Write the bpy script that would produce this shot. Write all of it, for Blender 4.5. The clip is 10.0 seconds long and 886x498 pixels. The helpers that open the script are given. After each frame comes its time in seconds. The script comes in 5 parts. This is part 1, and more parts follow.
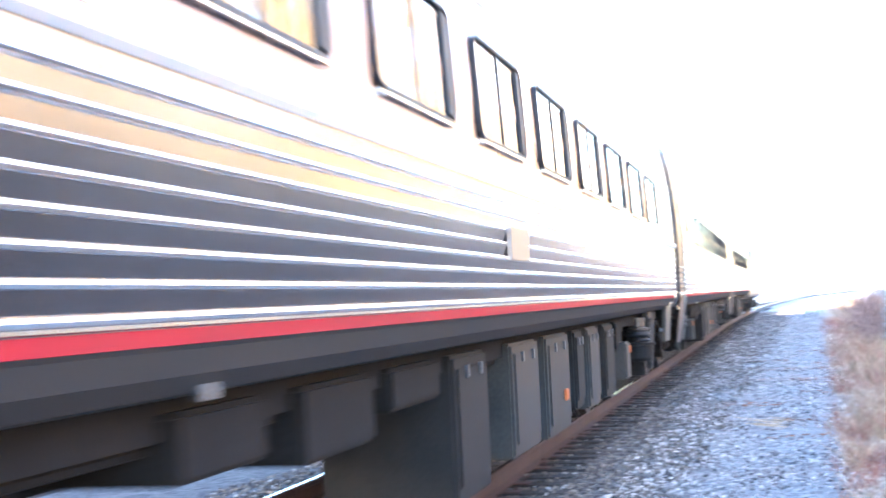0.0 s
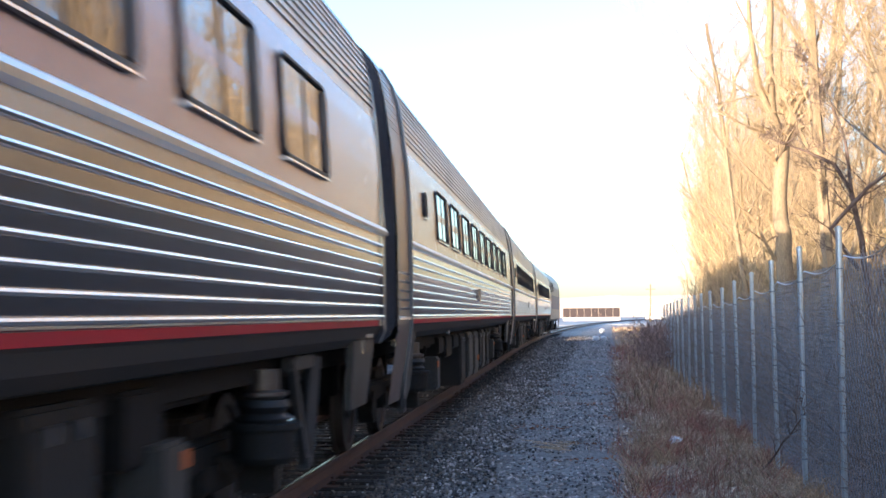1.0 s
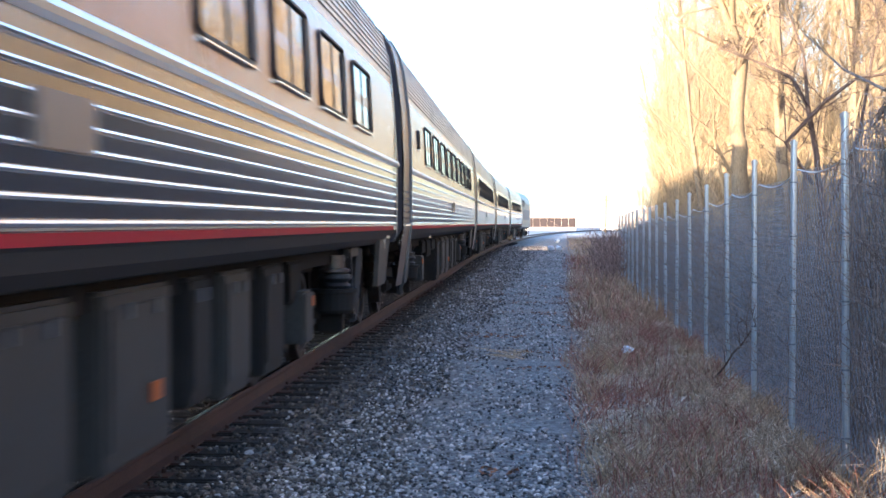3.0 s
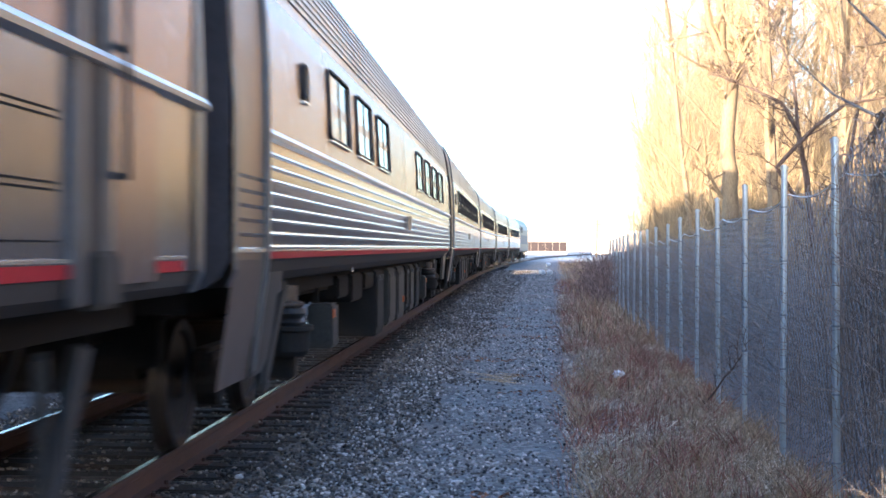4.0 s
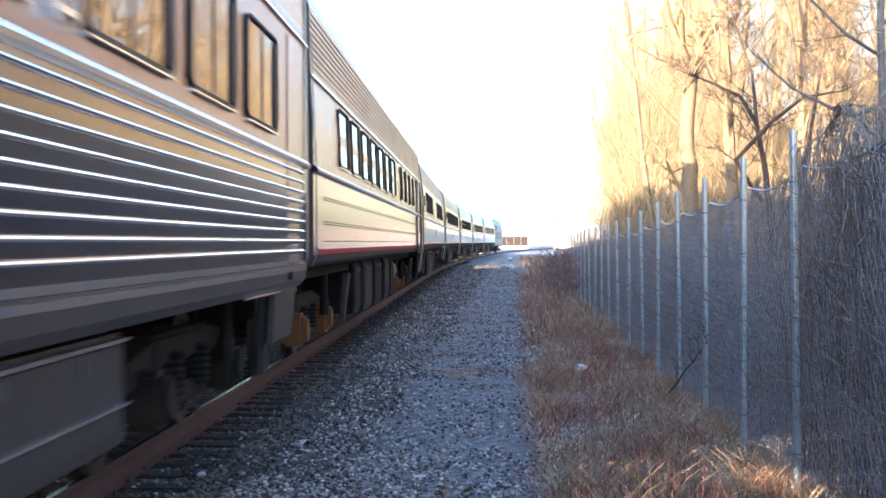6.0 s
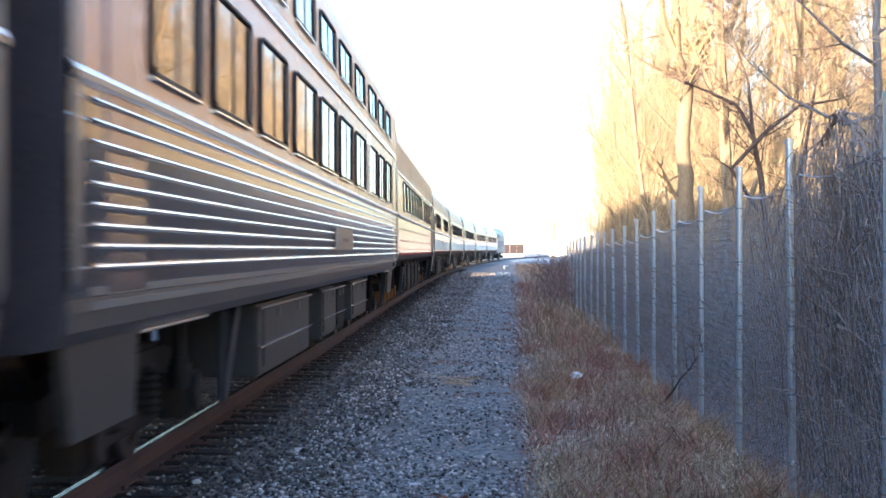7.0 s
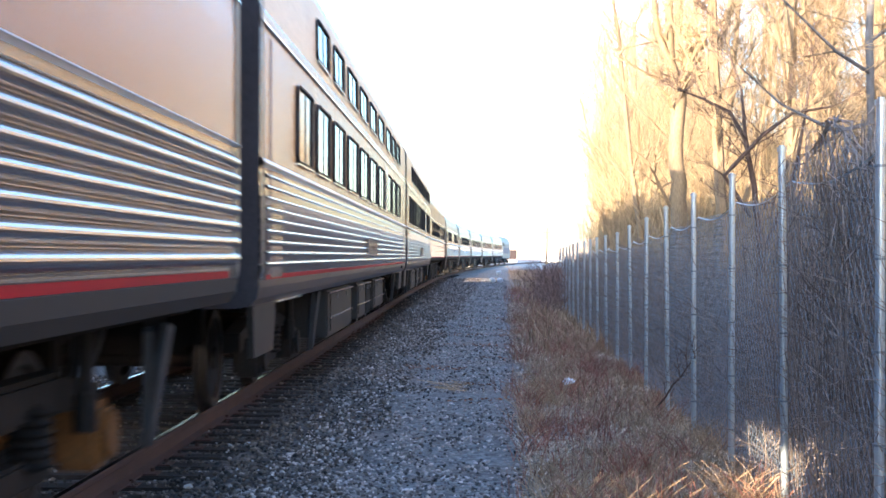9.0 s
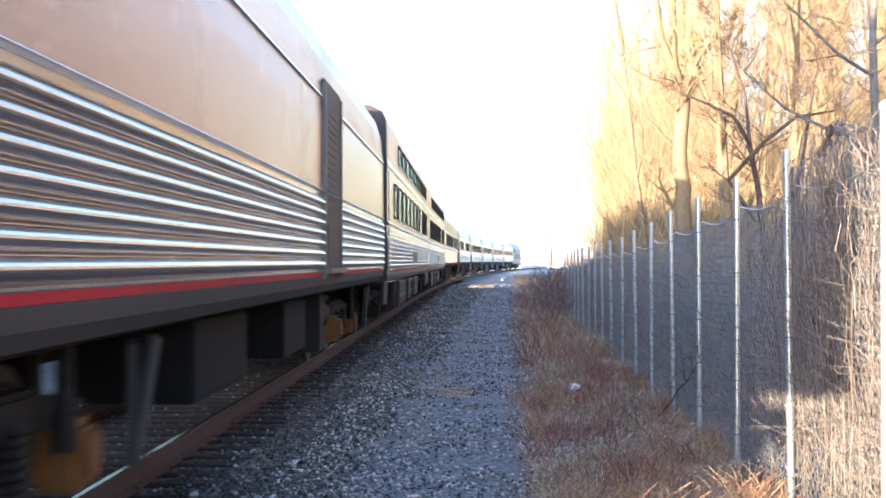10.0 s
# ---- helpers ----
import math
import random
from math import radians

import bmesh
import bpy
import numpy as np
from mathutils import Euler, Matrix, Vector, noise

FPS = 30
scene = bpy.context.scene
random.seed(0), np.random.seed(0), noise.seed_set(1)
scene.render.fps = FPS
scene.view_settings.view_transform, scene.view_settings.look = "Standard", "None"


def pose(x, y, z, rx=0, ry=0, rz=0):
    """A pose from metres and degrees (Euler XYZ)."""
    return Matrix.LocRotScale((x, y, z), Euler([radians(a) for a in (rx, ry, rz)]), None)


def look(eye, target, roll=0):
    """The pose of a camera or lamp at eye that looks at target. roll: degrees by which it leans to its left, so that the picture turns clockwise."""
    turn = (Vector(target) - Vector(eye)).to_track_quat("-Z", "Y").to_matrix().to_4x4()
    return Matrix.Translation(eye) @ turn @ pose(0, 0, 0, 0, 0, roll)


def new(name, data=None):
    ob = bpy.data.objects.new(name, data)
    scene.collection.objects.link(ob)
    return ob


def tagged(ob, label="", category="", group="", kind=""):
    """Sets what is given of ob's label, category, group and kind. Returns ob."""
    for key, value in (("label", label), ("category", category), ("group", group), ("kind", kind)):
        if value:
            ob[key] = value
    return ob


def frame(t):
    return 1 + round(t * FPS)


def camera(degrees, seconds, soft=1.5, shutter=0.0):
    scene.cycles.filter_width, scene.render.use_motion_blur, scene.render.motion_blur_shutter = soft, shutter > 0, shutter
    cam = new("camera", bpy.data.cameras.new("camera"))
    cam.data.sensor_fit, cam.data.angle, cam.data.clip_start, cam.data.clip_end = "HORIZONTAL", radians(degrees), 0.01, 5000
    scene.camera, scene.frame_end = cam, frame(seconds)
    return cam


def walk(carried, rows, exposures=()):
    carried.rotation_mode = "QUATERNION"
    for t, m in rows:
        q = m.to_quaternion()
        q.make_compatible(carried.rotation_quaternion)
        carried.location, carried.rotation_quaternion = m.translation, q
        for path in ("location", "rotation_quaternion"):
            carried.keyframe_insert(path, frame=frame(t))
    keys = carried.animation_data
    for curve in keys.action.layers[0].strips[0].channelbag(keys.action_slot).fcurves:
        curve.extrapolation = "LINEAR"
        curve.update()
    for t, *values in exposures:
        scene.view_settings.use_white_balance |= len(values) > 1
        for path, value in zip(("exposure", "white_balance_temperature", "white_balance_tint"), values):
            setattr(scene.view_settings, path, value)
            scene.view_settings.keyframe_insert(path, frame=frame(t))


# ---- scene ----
# ---------- camera ----------
EYE_Z = 1.65
cam = camera(34.17, 10.0, soft=1.6, shutter=0.4)
CAM = [
    (0.0, 92.15, 2.65, 13.2), (0.1, 92.30, 2.85, 11.8), (0.3, 92.963, 2.134, 8.315),
    (0.4, 91.816, 1.916, 7.129), (0.5, 91.581, 1.696, 5.969), (1.0, 92.635, 0.713, 5.082),
    (1.5, 90.198, -1.007, 6.205), (2.0, 89.201, -1.503, 4.956), (2.5, 88.717, -0.292, 3.691),
    (4.0, 89.925, -0.242, 2.986), (4.5, 90.029, -0.335, 2.830), (5.0, 89.978, -0.828, 2.575),
    (5.2, 89.554, -0.291, 1.924), (6.3, 89.769, 0.208, 1.457), (6.5, 89.512, 0.145, 1.594),
    (7.0, 90.036, 0.060, 1.295), (7.5, 89.815, -0.393, 0.933), (8.0, 90.147, -0.600, 1.011),
    (8.5, 89.937, -0.181, 0.923), (9.0, 90.255, -0.168, 1.014), (9.5, 90.311, -0.347, 0.552),
    (10.0, 90.496, 0.151, 1.197)]
walk(cam, [(t, pose(0, 0, EYE_Z, rx, ry, rz)) for t, rx, ry, rz in CAM],
     exposures=[(t, e, k, 17) for t, e, k in ((0.0, 4.7, 5960), (0.15, 4.1, 5960), (0.4, 3.1, 5980), (0.6, 2.7, 5980), (1.0, 2.25, 5980), (1.6, 2.15, 5950), (2.5, 2.5, 5860), (4.0, 2.68, 5880), (5.2, 2.68, 5880), (6.5, 2.68, 5960), (10.0, 2.66, 5980))])

# ---------- light ----------
SUN_AZ, SUN_EL = 214.0, 3.4       # degrees: compass from +y clockwise, height
world = bpy.data.worlds.new("sky")
scene.world = world
world.use_nodes = True
_wn = world.node_tree.nodes
_sky = _wn.new("ShaderNodeTexSky")
_sky.sky_type = "NISHITA"
_sky.sun_disc = False
_sky.sun_elevation = radians(SUN_EL + 4.7)   # a bright hazy evening sky
_sky.sun_rotation = radians(SUN_AZ)
_sky.air_density, _sky.dust_density, _sky.ozone_density = 1.0, 1.2, 2.8
world.node_tree.links.new(_sky.outputs[0], _wn["Background"].inputs[0])
_wn["Background"].inputs[1].default_value = 0.15
sun_data = bpy.data.lights.new("sun", "SUN")
sun_data.energy, sun_data.angle, sun_data.color = 2.7, radians(0.6), (1.0, 0.80, 0.53)
sun = new("sun", sun_data)
_to_sun = Vector((math.sin(radians(SUN_AZ)) * math.cos(radians(SUN_EL)), math.cos(radians(SUN_AZ)) * math.cos(radians(SUN_EL)), math.sin(radians(SUN_EL))))
sun.matrix_world = look(_to_sun * 50, (0, 0, 0))


# ---------- materials ----------
def mat(name, base, rough=0.6, metal=0.0, var=0.25, scale=6.0, fine=60.0, bump=0.2, dirt=None, dirt_amount=0.5, stretch=(1, 1, 1), spec=0.5, island=0.0):
    """Procedural surface: two scales of noise on colour and roughness, fine relief, optional dirt."""
    m = bpy.data.materials.new(name)
    m.use_nodes = True
    nt = m.node_tree
    n, l = nt.nodes, nt.links
    b = n["Principled BSDF"]
    tc = n.new("ShaderNodeTexCoord")
    mp = n.new("ShaderNodeMapping")
    mp.inputs["Scale"].default_value = stretch
    l.new(tc.outputs["Object"], mp.inputs[0])
    big, small = n.new("ShaderNodeTexNoise"), n.new("ShaderNodeTexNoise")
    big.inputs["Scale"].default_value, small.inputs["Scale"].default_value = scale, fine
    big.inputs["Detail"].default_value = 5
    for t in (big, small):
        l.new(mp.outputs[0], t.inputs["Vector"])
    add = n.new("ShaderNodeMath")
    add.operation = "ADD"
    l.new(big.outputs[0], add.inputs[0]), l.new(small.outputs[0], add.inputs[1])
    ramp = n.new("ShaderNodeValToRGB")
    lo = [max(0, c * (1 - var)) for c in base]
    hi = [min(1, c * (1 + var)) for c in base]
    ramp.color_ramp.elements[0].position, ramp.color_ramp.elements[1].position = 0.35, 0.65
    ramp.color_ramp.elements[0].color, ramp.color_ramp.elements[1].color = (*lo, 1), (*hi, 1)
    half = n.new("ShaderNodeMath")
    half.operation = "MULTIPLY"
    half.inputs[1].default_value = 0.5
    l.new(add.outputs[0], half.inputs[0]), l.new(half.outputs[0], ramp.inputs[0])
    out = ramp.outputs[0]
    if island:
        geo = n.new("ShaderNodeNewGeometry")
        hsv = n.new("ShaderNodeHueSaturation")
        mr = n.new("ShaderNodeMapRange")
        mr.inputs["To Min"].default_value, mr.inputs["To Max"].default_value = 1 - island, 1 + island
        l.new(geo.outputs["Random Per Island"], mr.inputs[0]), l.new(mr.outputs[0], hsv.inputs["Value"])
        l.new(out, hsv.inputs["Color"])
        out = hsv.outputs[0]
    if dirt:
        mix = n.new("ShaderNodeMix")
        mix.data_type = "RGBA"
        r2 = n.new("ShaderNodeValToRGB")
        r2.color_ramp.elements[0].position, r2.color_ramp.elements[1].position = 0.5, 0.72
        k = n.new("ShaderNodeMath")
        k.operation = "MULTIPLY"
        k.inputs[1].default_value = dirt_amount
        l.new(big.outputs[0], r2.inputs[0]), l.new(r2.outputs[0], k.inputs[0]), l.new(k.outputs[0], mix.inputs["Factor"])
        l.new(out, mix.inputs["A"])
        mix.inputs["B"].default_value = (*dirt, 1)
        out = mix.outputs["Result"]
    l.new(out, b.inputs["Base Color"])
    b.inputs["Metallic"].default_value = metal
    b.inputs["Specular IOR Level"].default_value = spec
    rr = n.new("ShaderNodeMapRange")
    rr.inputs["To Min"].default_value, rr.inputs["To Max"].default_value = max(0.02, rough * 0.8), min(1, rough * 1.2)
    l.new(half.outputs[0], rr.inputs[0]), l.new(rr.outputs[0], b.inputs["Roughness"])
    if bump:
        bp = n.new("ShaderNodeBump")
        bp.inputs["Strength"].default_value, bp.inputs["Distance"].default_value = bump, 0.01
        l.new(small.outputs[0], bp.inputs["Height"]), l.new(bp.outputs[0], b.inputs["Normal"])
    return m


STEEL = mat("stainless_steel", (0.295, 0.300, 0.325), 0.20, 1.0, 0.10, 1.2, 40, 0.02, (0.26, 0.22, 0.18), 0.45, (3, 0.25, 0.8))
SMOOTH = mat("smooth_dull_steel", (0.255, 0.278, 0.355), 0.19, 1.0, 0.16, 0.7, 30, 0.02, (0.20, 0.19, 0.19), 0.5, (1, 0.5, 0.5))
# upright streaks in this steel's colour stand in for highlights
STEEL_BAND = mat("highlight_streak_steel", (0.285, 0.228, 0.255), 0.26, 1.0, 0.20, 0.9, 30, 0.02, (0.20, 0.15, 0.12), 0.6, (1, 1.8, 0.14))
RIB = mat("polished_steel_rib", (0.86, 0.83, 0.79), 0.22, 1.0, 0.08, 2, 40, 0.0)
# ledge colour whitened to carry the sheen of reflected sky
LEDGE = mat("sky_white_ledge", (0.92, 0.86, 0.78), 0.42, 1.0, 0.06, 2, 40, 0.0)
ROOF = mat("roof_steel", (0.64, 0.60, 0.55), 0.38, 1.0, 0.15, 1.5, 30, 0.02, (0.2, 0.18, 0.16), 0.5, (1, 0.3, 1))
SKIRT = mat("dusty_grey_sill", (0.036, 0.032, 0.030), 0.7, 0.0, 0.25, 1.5, 30, 0.05, (0.05, 0.04, 0.032), 0.6, (1, 0.3, 1))
STEPWELL = mat("dark_step_panel", (0.075, 0.066, 0.058), 0.5, 0.4, 0.3, 2, 30, 0.05, (0.03, 0.025, 0.02), 0.6)
VESTIBULE = mat("vestibule_steel", (0.23, 0.175, 0.145), 0.36, 0.7, 0.2, 1.5, 30, 0.03, (0.07, 0.055, 0.045), 0.5)
RED = mat("red_paint", (0.40, 0.010, 0.022), 0.6, 0.0, 0.18, 2, 40, 0.02, (0.14, 0.03, 0.03), 0.4, (1, 0.3, 1), 0.2)
WHITE = mat("white_paint", (0.75, 0.76, 0.78), 0.45, 0.0, 0.08, 2, 40, 0.0)
GREYPAINT = mat("dull_grey_paint", (0.16, 0.145, 0.13), 0.55, 0.0, 0.15, 2, 40, 0.0, (0.15, 0.13, 0.12), 0.5, (1, 0.3, 1))
RUBBER = mat("black_rubber", (0.018, 0.018, 0.02), 0.55, 0.0, 0.3, 3, 40, 0.05)
BELLOWS = mat("grey_bellows", (0.035, 0.035, 0.04), 0.6, 0.1, 0.3, 3, 30, 0.1)
ENDPOST = mat("grey_end_post", (0.13, 0.135, 0.15), 0.38, 0.6, 0.2, 2, 30, 0.03, (0.08, 0.07, 0.06), 0.5)
UNDER = mat("grimy_underframe", (0.014, 0.012, 0.011), 0.9, 0.0, 0.4, 3, 40, 0.2, spec=0.2)
BOX = mat("grey_equipment_box", (0.022, 0.020, 0.019), 0.75, 0.0, 0.25, 2, 40, 0.08, (0.035, 0.029, 0.024), 0.7, spec=0.25)
GREYBOX = mat("dusty_grey_box", (0.055, 0.051, 0.047), 0.6, 0.1, 0.25, 2, 40, 0.08, (0.05, 0.04, 0.03), 0.6, spec=0.3)
SILL = mat("brushed_grey_sill", (0.15, 0.13, 0.12), 0.4, 0.6, 0.2, 1.5, 30, 0.04, (0.12, 0.10, 0.08), 0.6, (1, 0.3, 1))
FLUTE = mat("bright_fluted_steel", (0.52, 0.49, 0.48), 0.24, 1.0, 0.10, 1.2, 40, 0.02, (0.30, 0.25, 0.21), 0.4, (3, 0.25, 0.8))
HANGER = mat("dusty_hanger_steel", (0.048, 0.047, 0.048), 0.6, 0.1, 0.25, 3, 40, 0.05, (0.03, 0.024, 0.02), 0.6)
TRUCK = mat("rusty_truck_steel", (0.020, 0.017, 0.015), 0.8, 0.0, 0.4, 4, 50, 0.2, (0.06, 0.03, 0.015), 0.5, spec=0.25)
YELLOW = mat("yellow_grease_box", (0.20, 0.075, 0.014), 0.6, 0.0, 0.3, 6, 50, 0.1, (0.10, 0.05, 0.02), 0.6)
WHEEL = mat("worn_wheel_steel", (0.07, 0.06, 0.055), 0.5, 0.7, 0.3, 5, 60, 0.05)
RAIL = mat("rusty_rail", (0.095, 0.050, 0.040), 0.75, 0.2, 0.35, 3, 60, 0.2)
RAILTOP = mat("polished_rail_head", (0.62, 0.60, 0.58), 0.22, 1.0, 0.1, 3, 60, 0.0)
TIE = mat("weathered_tie_wood", (0.034, 0.026, 0.022), 0.9, 0.0, 0.4, 3, 30, 0.5, None, 0, (0.4, 3, 3))
GALV = mat("galvanised_post", (0.58, 0.66, 0.70), 0.30, 0.6, 0.10, 3, 40, 0.0, (0.32, 0.36, 0.40), 0.4)
WIRE = mat("dull_galvanised_wire", (0.28, 0.33, 0.37), 0.55, 0.3, 0.3, 6, 60, 0.0)
BARK = mat("pale_bark", (0.29, 0.215, 0.13), 0.9, 0.0, 0.3, 2, 30, 0.4, (0.16, 0.12, 0.08), 0.6, (1, 1, 0.3))
TWIG = mat("winter_twig", (0.36, 0.265, 0.16), 0.85, 0.0, 0.3, 1.0, 30, 0.0, None, 0, (1, 1, 1), 0.3, 0.35)
# bark darkened to hold the shade on the crooked tree's limbs
DARKBARK = mat("shade_dark_bark", (0.15, 0.10, 0.075), 0.9, 0.0, 0.3, 2, 30, 0.4, (0.05, 0.035, 0.03), 0.6, (1, 1, 0.3))
GREYBARK = mat("grey_smooth_bark", (0.20, 0.19, 0.185), 0.85, 0.0, 0.3, 3, 30, 0.3, (0.10, 0.09, 0.085), 0.6, (1, 1, 0.4))
# paler copy of the twig colour with the sun's glow painted in
FARTWIG = mat("painted_sunlit_twig", (0.45, 0.335, 0.19), 0.85, 0.0, 0.25, 0.3, 30, 0.0, None, 0, (1, 1, 1), 0.3, 0.35)
# horizon haze is mixed into the far hills' base colour
HAZE = mat("painted_haze_woods", (0.52, 0.42, 0.33), 0.95, 0.0, 0.2, 0.05, 1.0, 0.0)
VINE = mat("bare_vine", (0.29, 0.235, 0.195), 0.85, 0.0, 0.3, 2, 30, 0.0, None, 0, (1, 1, 1), 0.3, 0.5)
STRAW = mat("bleached_straw", (0.62, 0.49, 0.35), 0.8, 0.0, 0.25, 1.5, 30, 0.0, None, 0, (1, 1, 1), 0.3, 0.5)
GRASS = mat("dry_grass", (0.48, 0.33, 0.20), 0.85, 0.0, 0.3, 1.2, 30, 0.0, None, 0, (1, 1, 1), 0.3, 0.5)
WEED = mat("reddish_weed", (0.38, 0.165, 0.115), 0.85, 0.0, 0.3, 1.2, 30, 0.0, None, 0, (1, 1, 1), 0.3, 0.5)
DEADBRUSH = mat("dead_brush", (0.31, 0.20, 0.16), 0.85, 0.0, 0.3, 1.2, 30, 0.0, None, 0, (1, 1, 1), 0.3, 0.5)
LEAF = mat("dead_leaf", (0.30, 0.13, 0.07), 0.8, 0.0, 0.3, 3, 30, 0.0, None, 0, (1, 1, 1), 0.3, 0.5)
LITTER = mat("white_litter", (0.80, 0.82, 0.84), 0.5, 0.0, 0.05, 8, 60, 0.05)
UNDER_EARTH = mat("sun_block_earth", (0.03, 0.024, 0.020), 0.95, 0.0, 0.35, 0.8, 12, 0.4)
CONCRETE = mat("pale_concrete", (0.48, 0.45, 0.41), 0.85, 0.0, 0.12, 0.6, 20, 0.1)
WALLRED = mat("dark_brown_steel", (0.045, 0.030, 0.029), 0.7, 0.1, 0.2, 0.8, 20, 0.1)
HILL = mat("distant_woods", (0.40, 0.30, 0.17), 0.95, 0.0, 0.35, 0.12, 1.5, 0.0)
LOCO = mat("grey_locomotive_paint", (0.24, 0.23, 0.23), 0.45, 0.2, 0.1, 0.8, 30, 0.02)
BLUE = mat("dark_blue_paint", (0.03, 0.05, 0.13), 0.45, 0.0, 0.1, 0.8, 30, 0.02)
PLATE = mat("sign_plate", (0.24, 0.205, 0.19), 0.4, 0.6, 0.1, 2, 40, 0.0)
BROWN_TXT = mat("faded_lettering", (0.17, 0.14, 0.13), 0.6, 0.0, 0.1, 4, 40, 0.0)
DARKDOOR = mat("dark_recess_paint", (0.060, 0.050, 0.055), 0.6, 0.2, 0.25, 2, 30, 0.05)
AMBER = mat("worn_orange_stencil", (0.55, 0.13, 0.03), 0.6, 0.0, 0.2, 5, 40, 0.0)


def stone_material(name, k, warm):
    """Crushed stone: mostly dark, some pieces pale."""
    m = mat(name, (0.5, 0.5, 0.5), 0.85, 0.0, 0.3, 8, 80, 0.3, island=0.01)
    n, l = m.node_tree.nodes, m.node_tree.links
    b = n["Principled BSDF"]
    geo = n.new("ShaderNodeNewGeometry")
    ramp = n.new("ShaderNodeValToRGB")
    e = ramp.color_ramp.elements
    e[0].position, e[0].color = 0.0, (0.03, 0.028, 0.028, 1)
    e[1].position, e[1].color = 1.0, (0.50, 0.49, 0.48, 1)
    for pos, g in ((0.45, 0.10), (0.80, 0.20), (0.93, 0.32)):
        e.new(pos).color = (g * k * warm, g * k, g * k * (2.06 - warm), 1)
    l.new(geo.outputs["Random Per Island"], ramp.inputs[0])
    mix = n.new("ShaderNodeMix")
    mix.data_type, mix.blend_type = "RGBA", "OVERLAY"
    mix.inputs["Factor"].default_value = 0.5
    l.new(ramp.outputs[0], mix.inputs["A"])
    l.new(b.inputs["Base Color"].links[0].from_socket, mix.inputs["B"])
    l.new(mix.outputs["Result"], b.inputs["Base Color"])
    return m


STONE = stone_material("ballast_stone", 0.78, 1.24)
PEBBLE = stone_material("path_gravel", 2.5, 1.13)


def glass_material():
    m = mat("tinted_window_glass", (0.012, 0.013, 0.015), 0.03, 0.0, 0.1, 2, 20, 0.0, spec=1.0)
    b = m.node_tree.nodes["Principled BSDF"]
    b.inputs["IOR"].default_value = 2.1
    return m


GLASS = glass_material()


def ground_material():
    """Dark ballast by the rails, finer blue-grey gravel path, brown soil under the weeds."""
    m = bpy.data.materials.new("gravel_and_soil")
    m.use_nodes = True
    nt = m.node_tree
    n, l = nt.nodes, nt.links
    b = n["Principled BSDF"]
    geo = n.new("ShaderNodeNewGeometry")
    sep = n.new("ShaderNodeSeparateXYZ")
    l.new(geo.outputs["Position"], sep.inputs[0])

    def noise_tex(scale, detail=4):
        t = n.new("ShaderNodeTexNoise")
        t.inputs["Scale"].default_value, t.inputs["Detail"].default_value = scale, detail
        l.new(geo.outputs["Position"], t.inputs["Vector"])
        return t

    def calc(op, a, c):
        k = n.new("ShaderNodeMath")
        k.operation = op
        for i, v in enumerate((a, c)):
            if isinstance(v, (int, float)):
                k.inputs[i].default_value = v
            else:
                l.new(v, k.inputs[i])
        return k.outputs[0]

    def blend(f, a, c):
        k = n.new("ShaderNodeMix")
        k.data_type = "RGBA"
        l.new(f, k.inputs["Factor"])
        for s, v in (("A", a), ("B", c)):
            if isinstance(v, tuple):
                k.inputs[s].default_value = (*v, 1)
            else:
                l.new(v, k.inputs[s])
        return k.outputs["Result"]

    def step(v, lo, hi):
        k = n.new("ShaderNodeMapRange")
        k.interpolation_type = "SMOOTHSTEP"
        l.new(v, k.inputs[0])
        k.inputs["From Min"].default_value, k.inputs["From Max"].default_value = lo, hi
        return k.outputs[0]

    vor = n.new("ShaderNodeTexVoronoi")
    vor.inputs["Scale"].default_value = 22
    l.new(geo.outputs["Position"], vor.inputs["Vector"])
    vs = n.new("ShaderNodeSeparateColor")
    l.new(vor.outputs["Color"], vs.inputs[0])
    wob = noise_tex(0.7).outputs[0]
    big = noise_tex(0.35).outputs[0]
    ballast = blend(vs.outputs[0], (0.022, 0.020, 0.020), (0.15, 0.14, 0.135))
    path = blend(vs.outputs[1], (0.13, 0.125, 0.12), (0.36, 0.35, 0.335))
    soil = blend(noise_tex(3.0).outputs[0], (0.17, 0.12, 0.10), (0.40, 0.31, 0.26))
    x = calc("ADD", sep.outputs[0], calc("MULTIPLY", calc("SUBTRACT", wob, 0.5), 1.2))
    c1 = blend(step(x, -1.5, -0.5), ballast, path)
    c1 = blend(calc("MULTIPLY", step(big, 0.5, 0.68), 0.55), c1, soil)
    edge = calc("SUBTRACT", x, calc("MULTIPLY", sep.outputs[1], 0.025))
    c2 = blend(step(edge, -0.35, 1.0), c1, soil)
    # beyond 150 m all ground pales: far brightness put into the colour
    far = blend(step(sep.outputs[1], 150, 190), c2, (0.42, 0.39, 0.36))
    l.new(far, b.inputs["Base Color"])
    b.inputs["Roughness"].default_value = 0.9
    bp = n.new("ShaderNodeBump")
    bp.inputs["Strength"].default_value, bp.inputs["Distance"].default_value = 0.8, 0.03
    l.new(vor.outputs["Distance"], bp.inputs["Height"]), l.new(bp.outputs[0], b.inputs["Normal"])
    return m


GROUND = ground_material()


# ---------- mesh helpers ----------
def mesh_of(name, verts, faces, material, smooth=False):
    me = bpy.data.meshes.new(name)
    me.from_pydata(verts, [], faces)
    me.materials.append(material)
    if smooth:
        for p in me.polygons:
            p.use_smooth = True
    me.update()
    return me


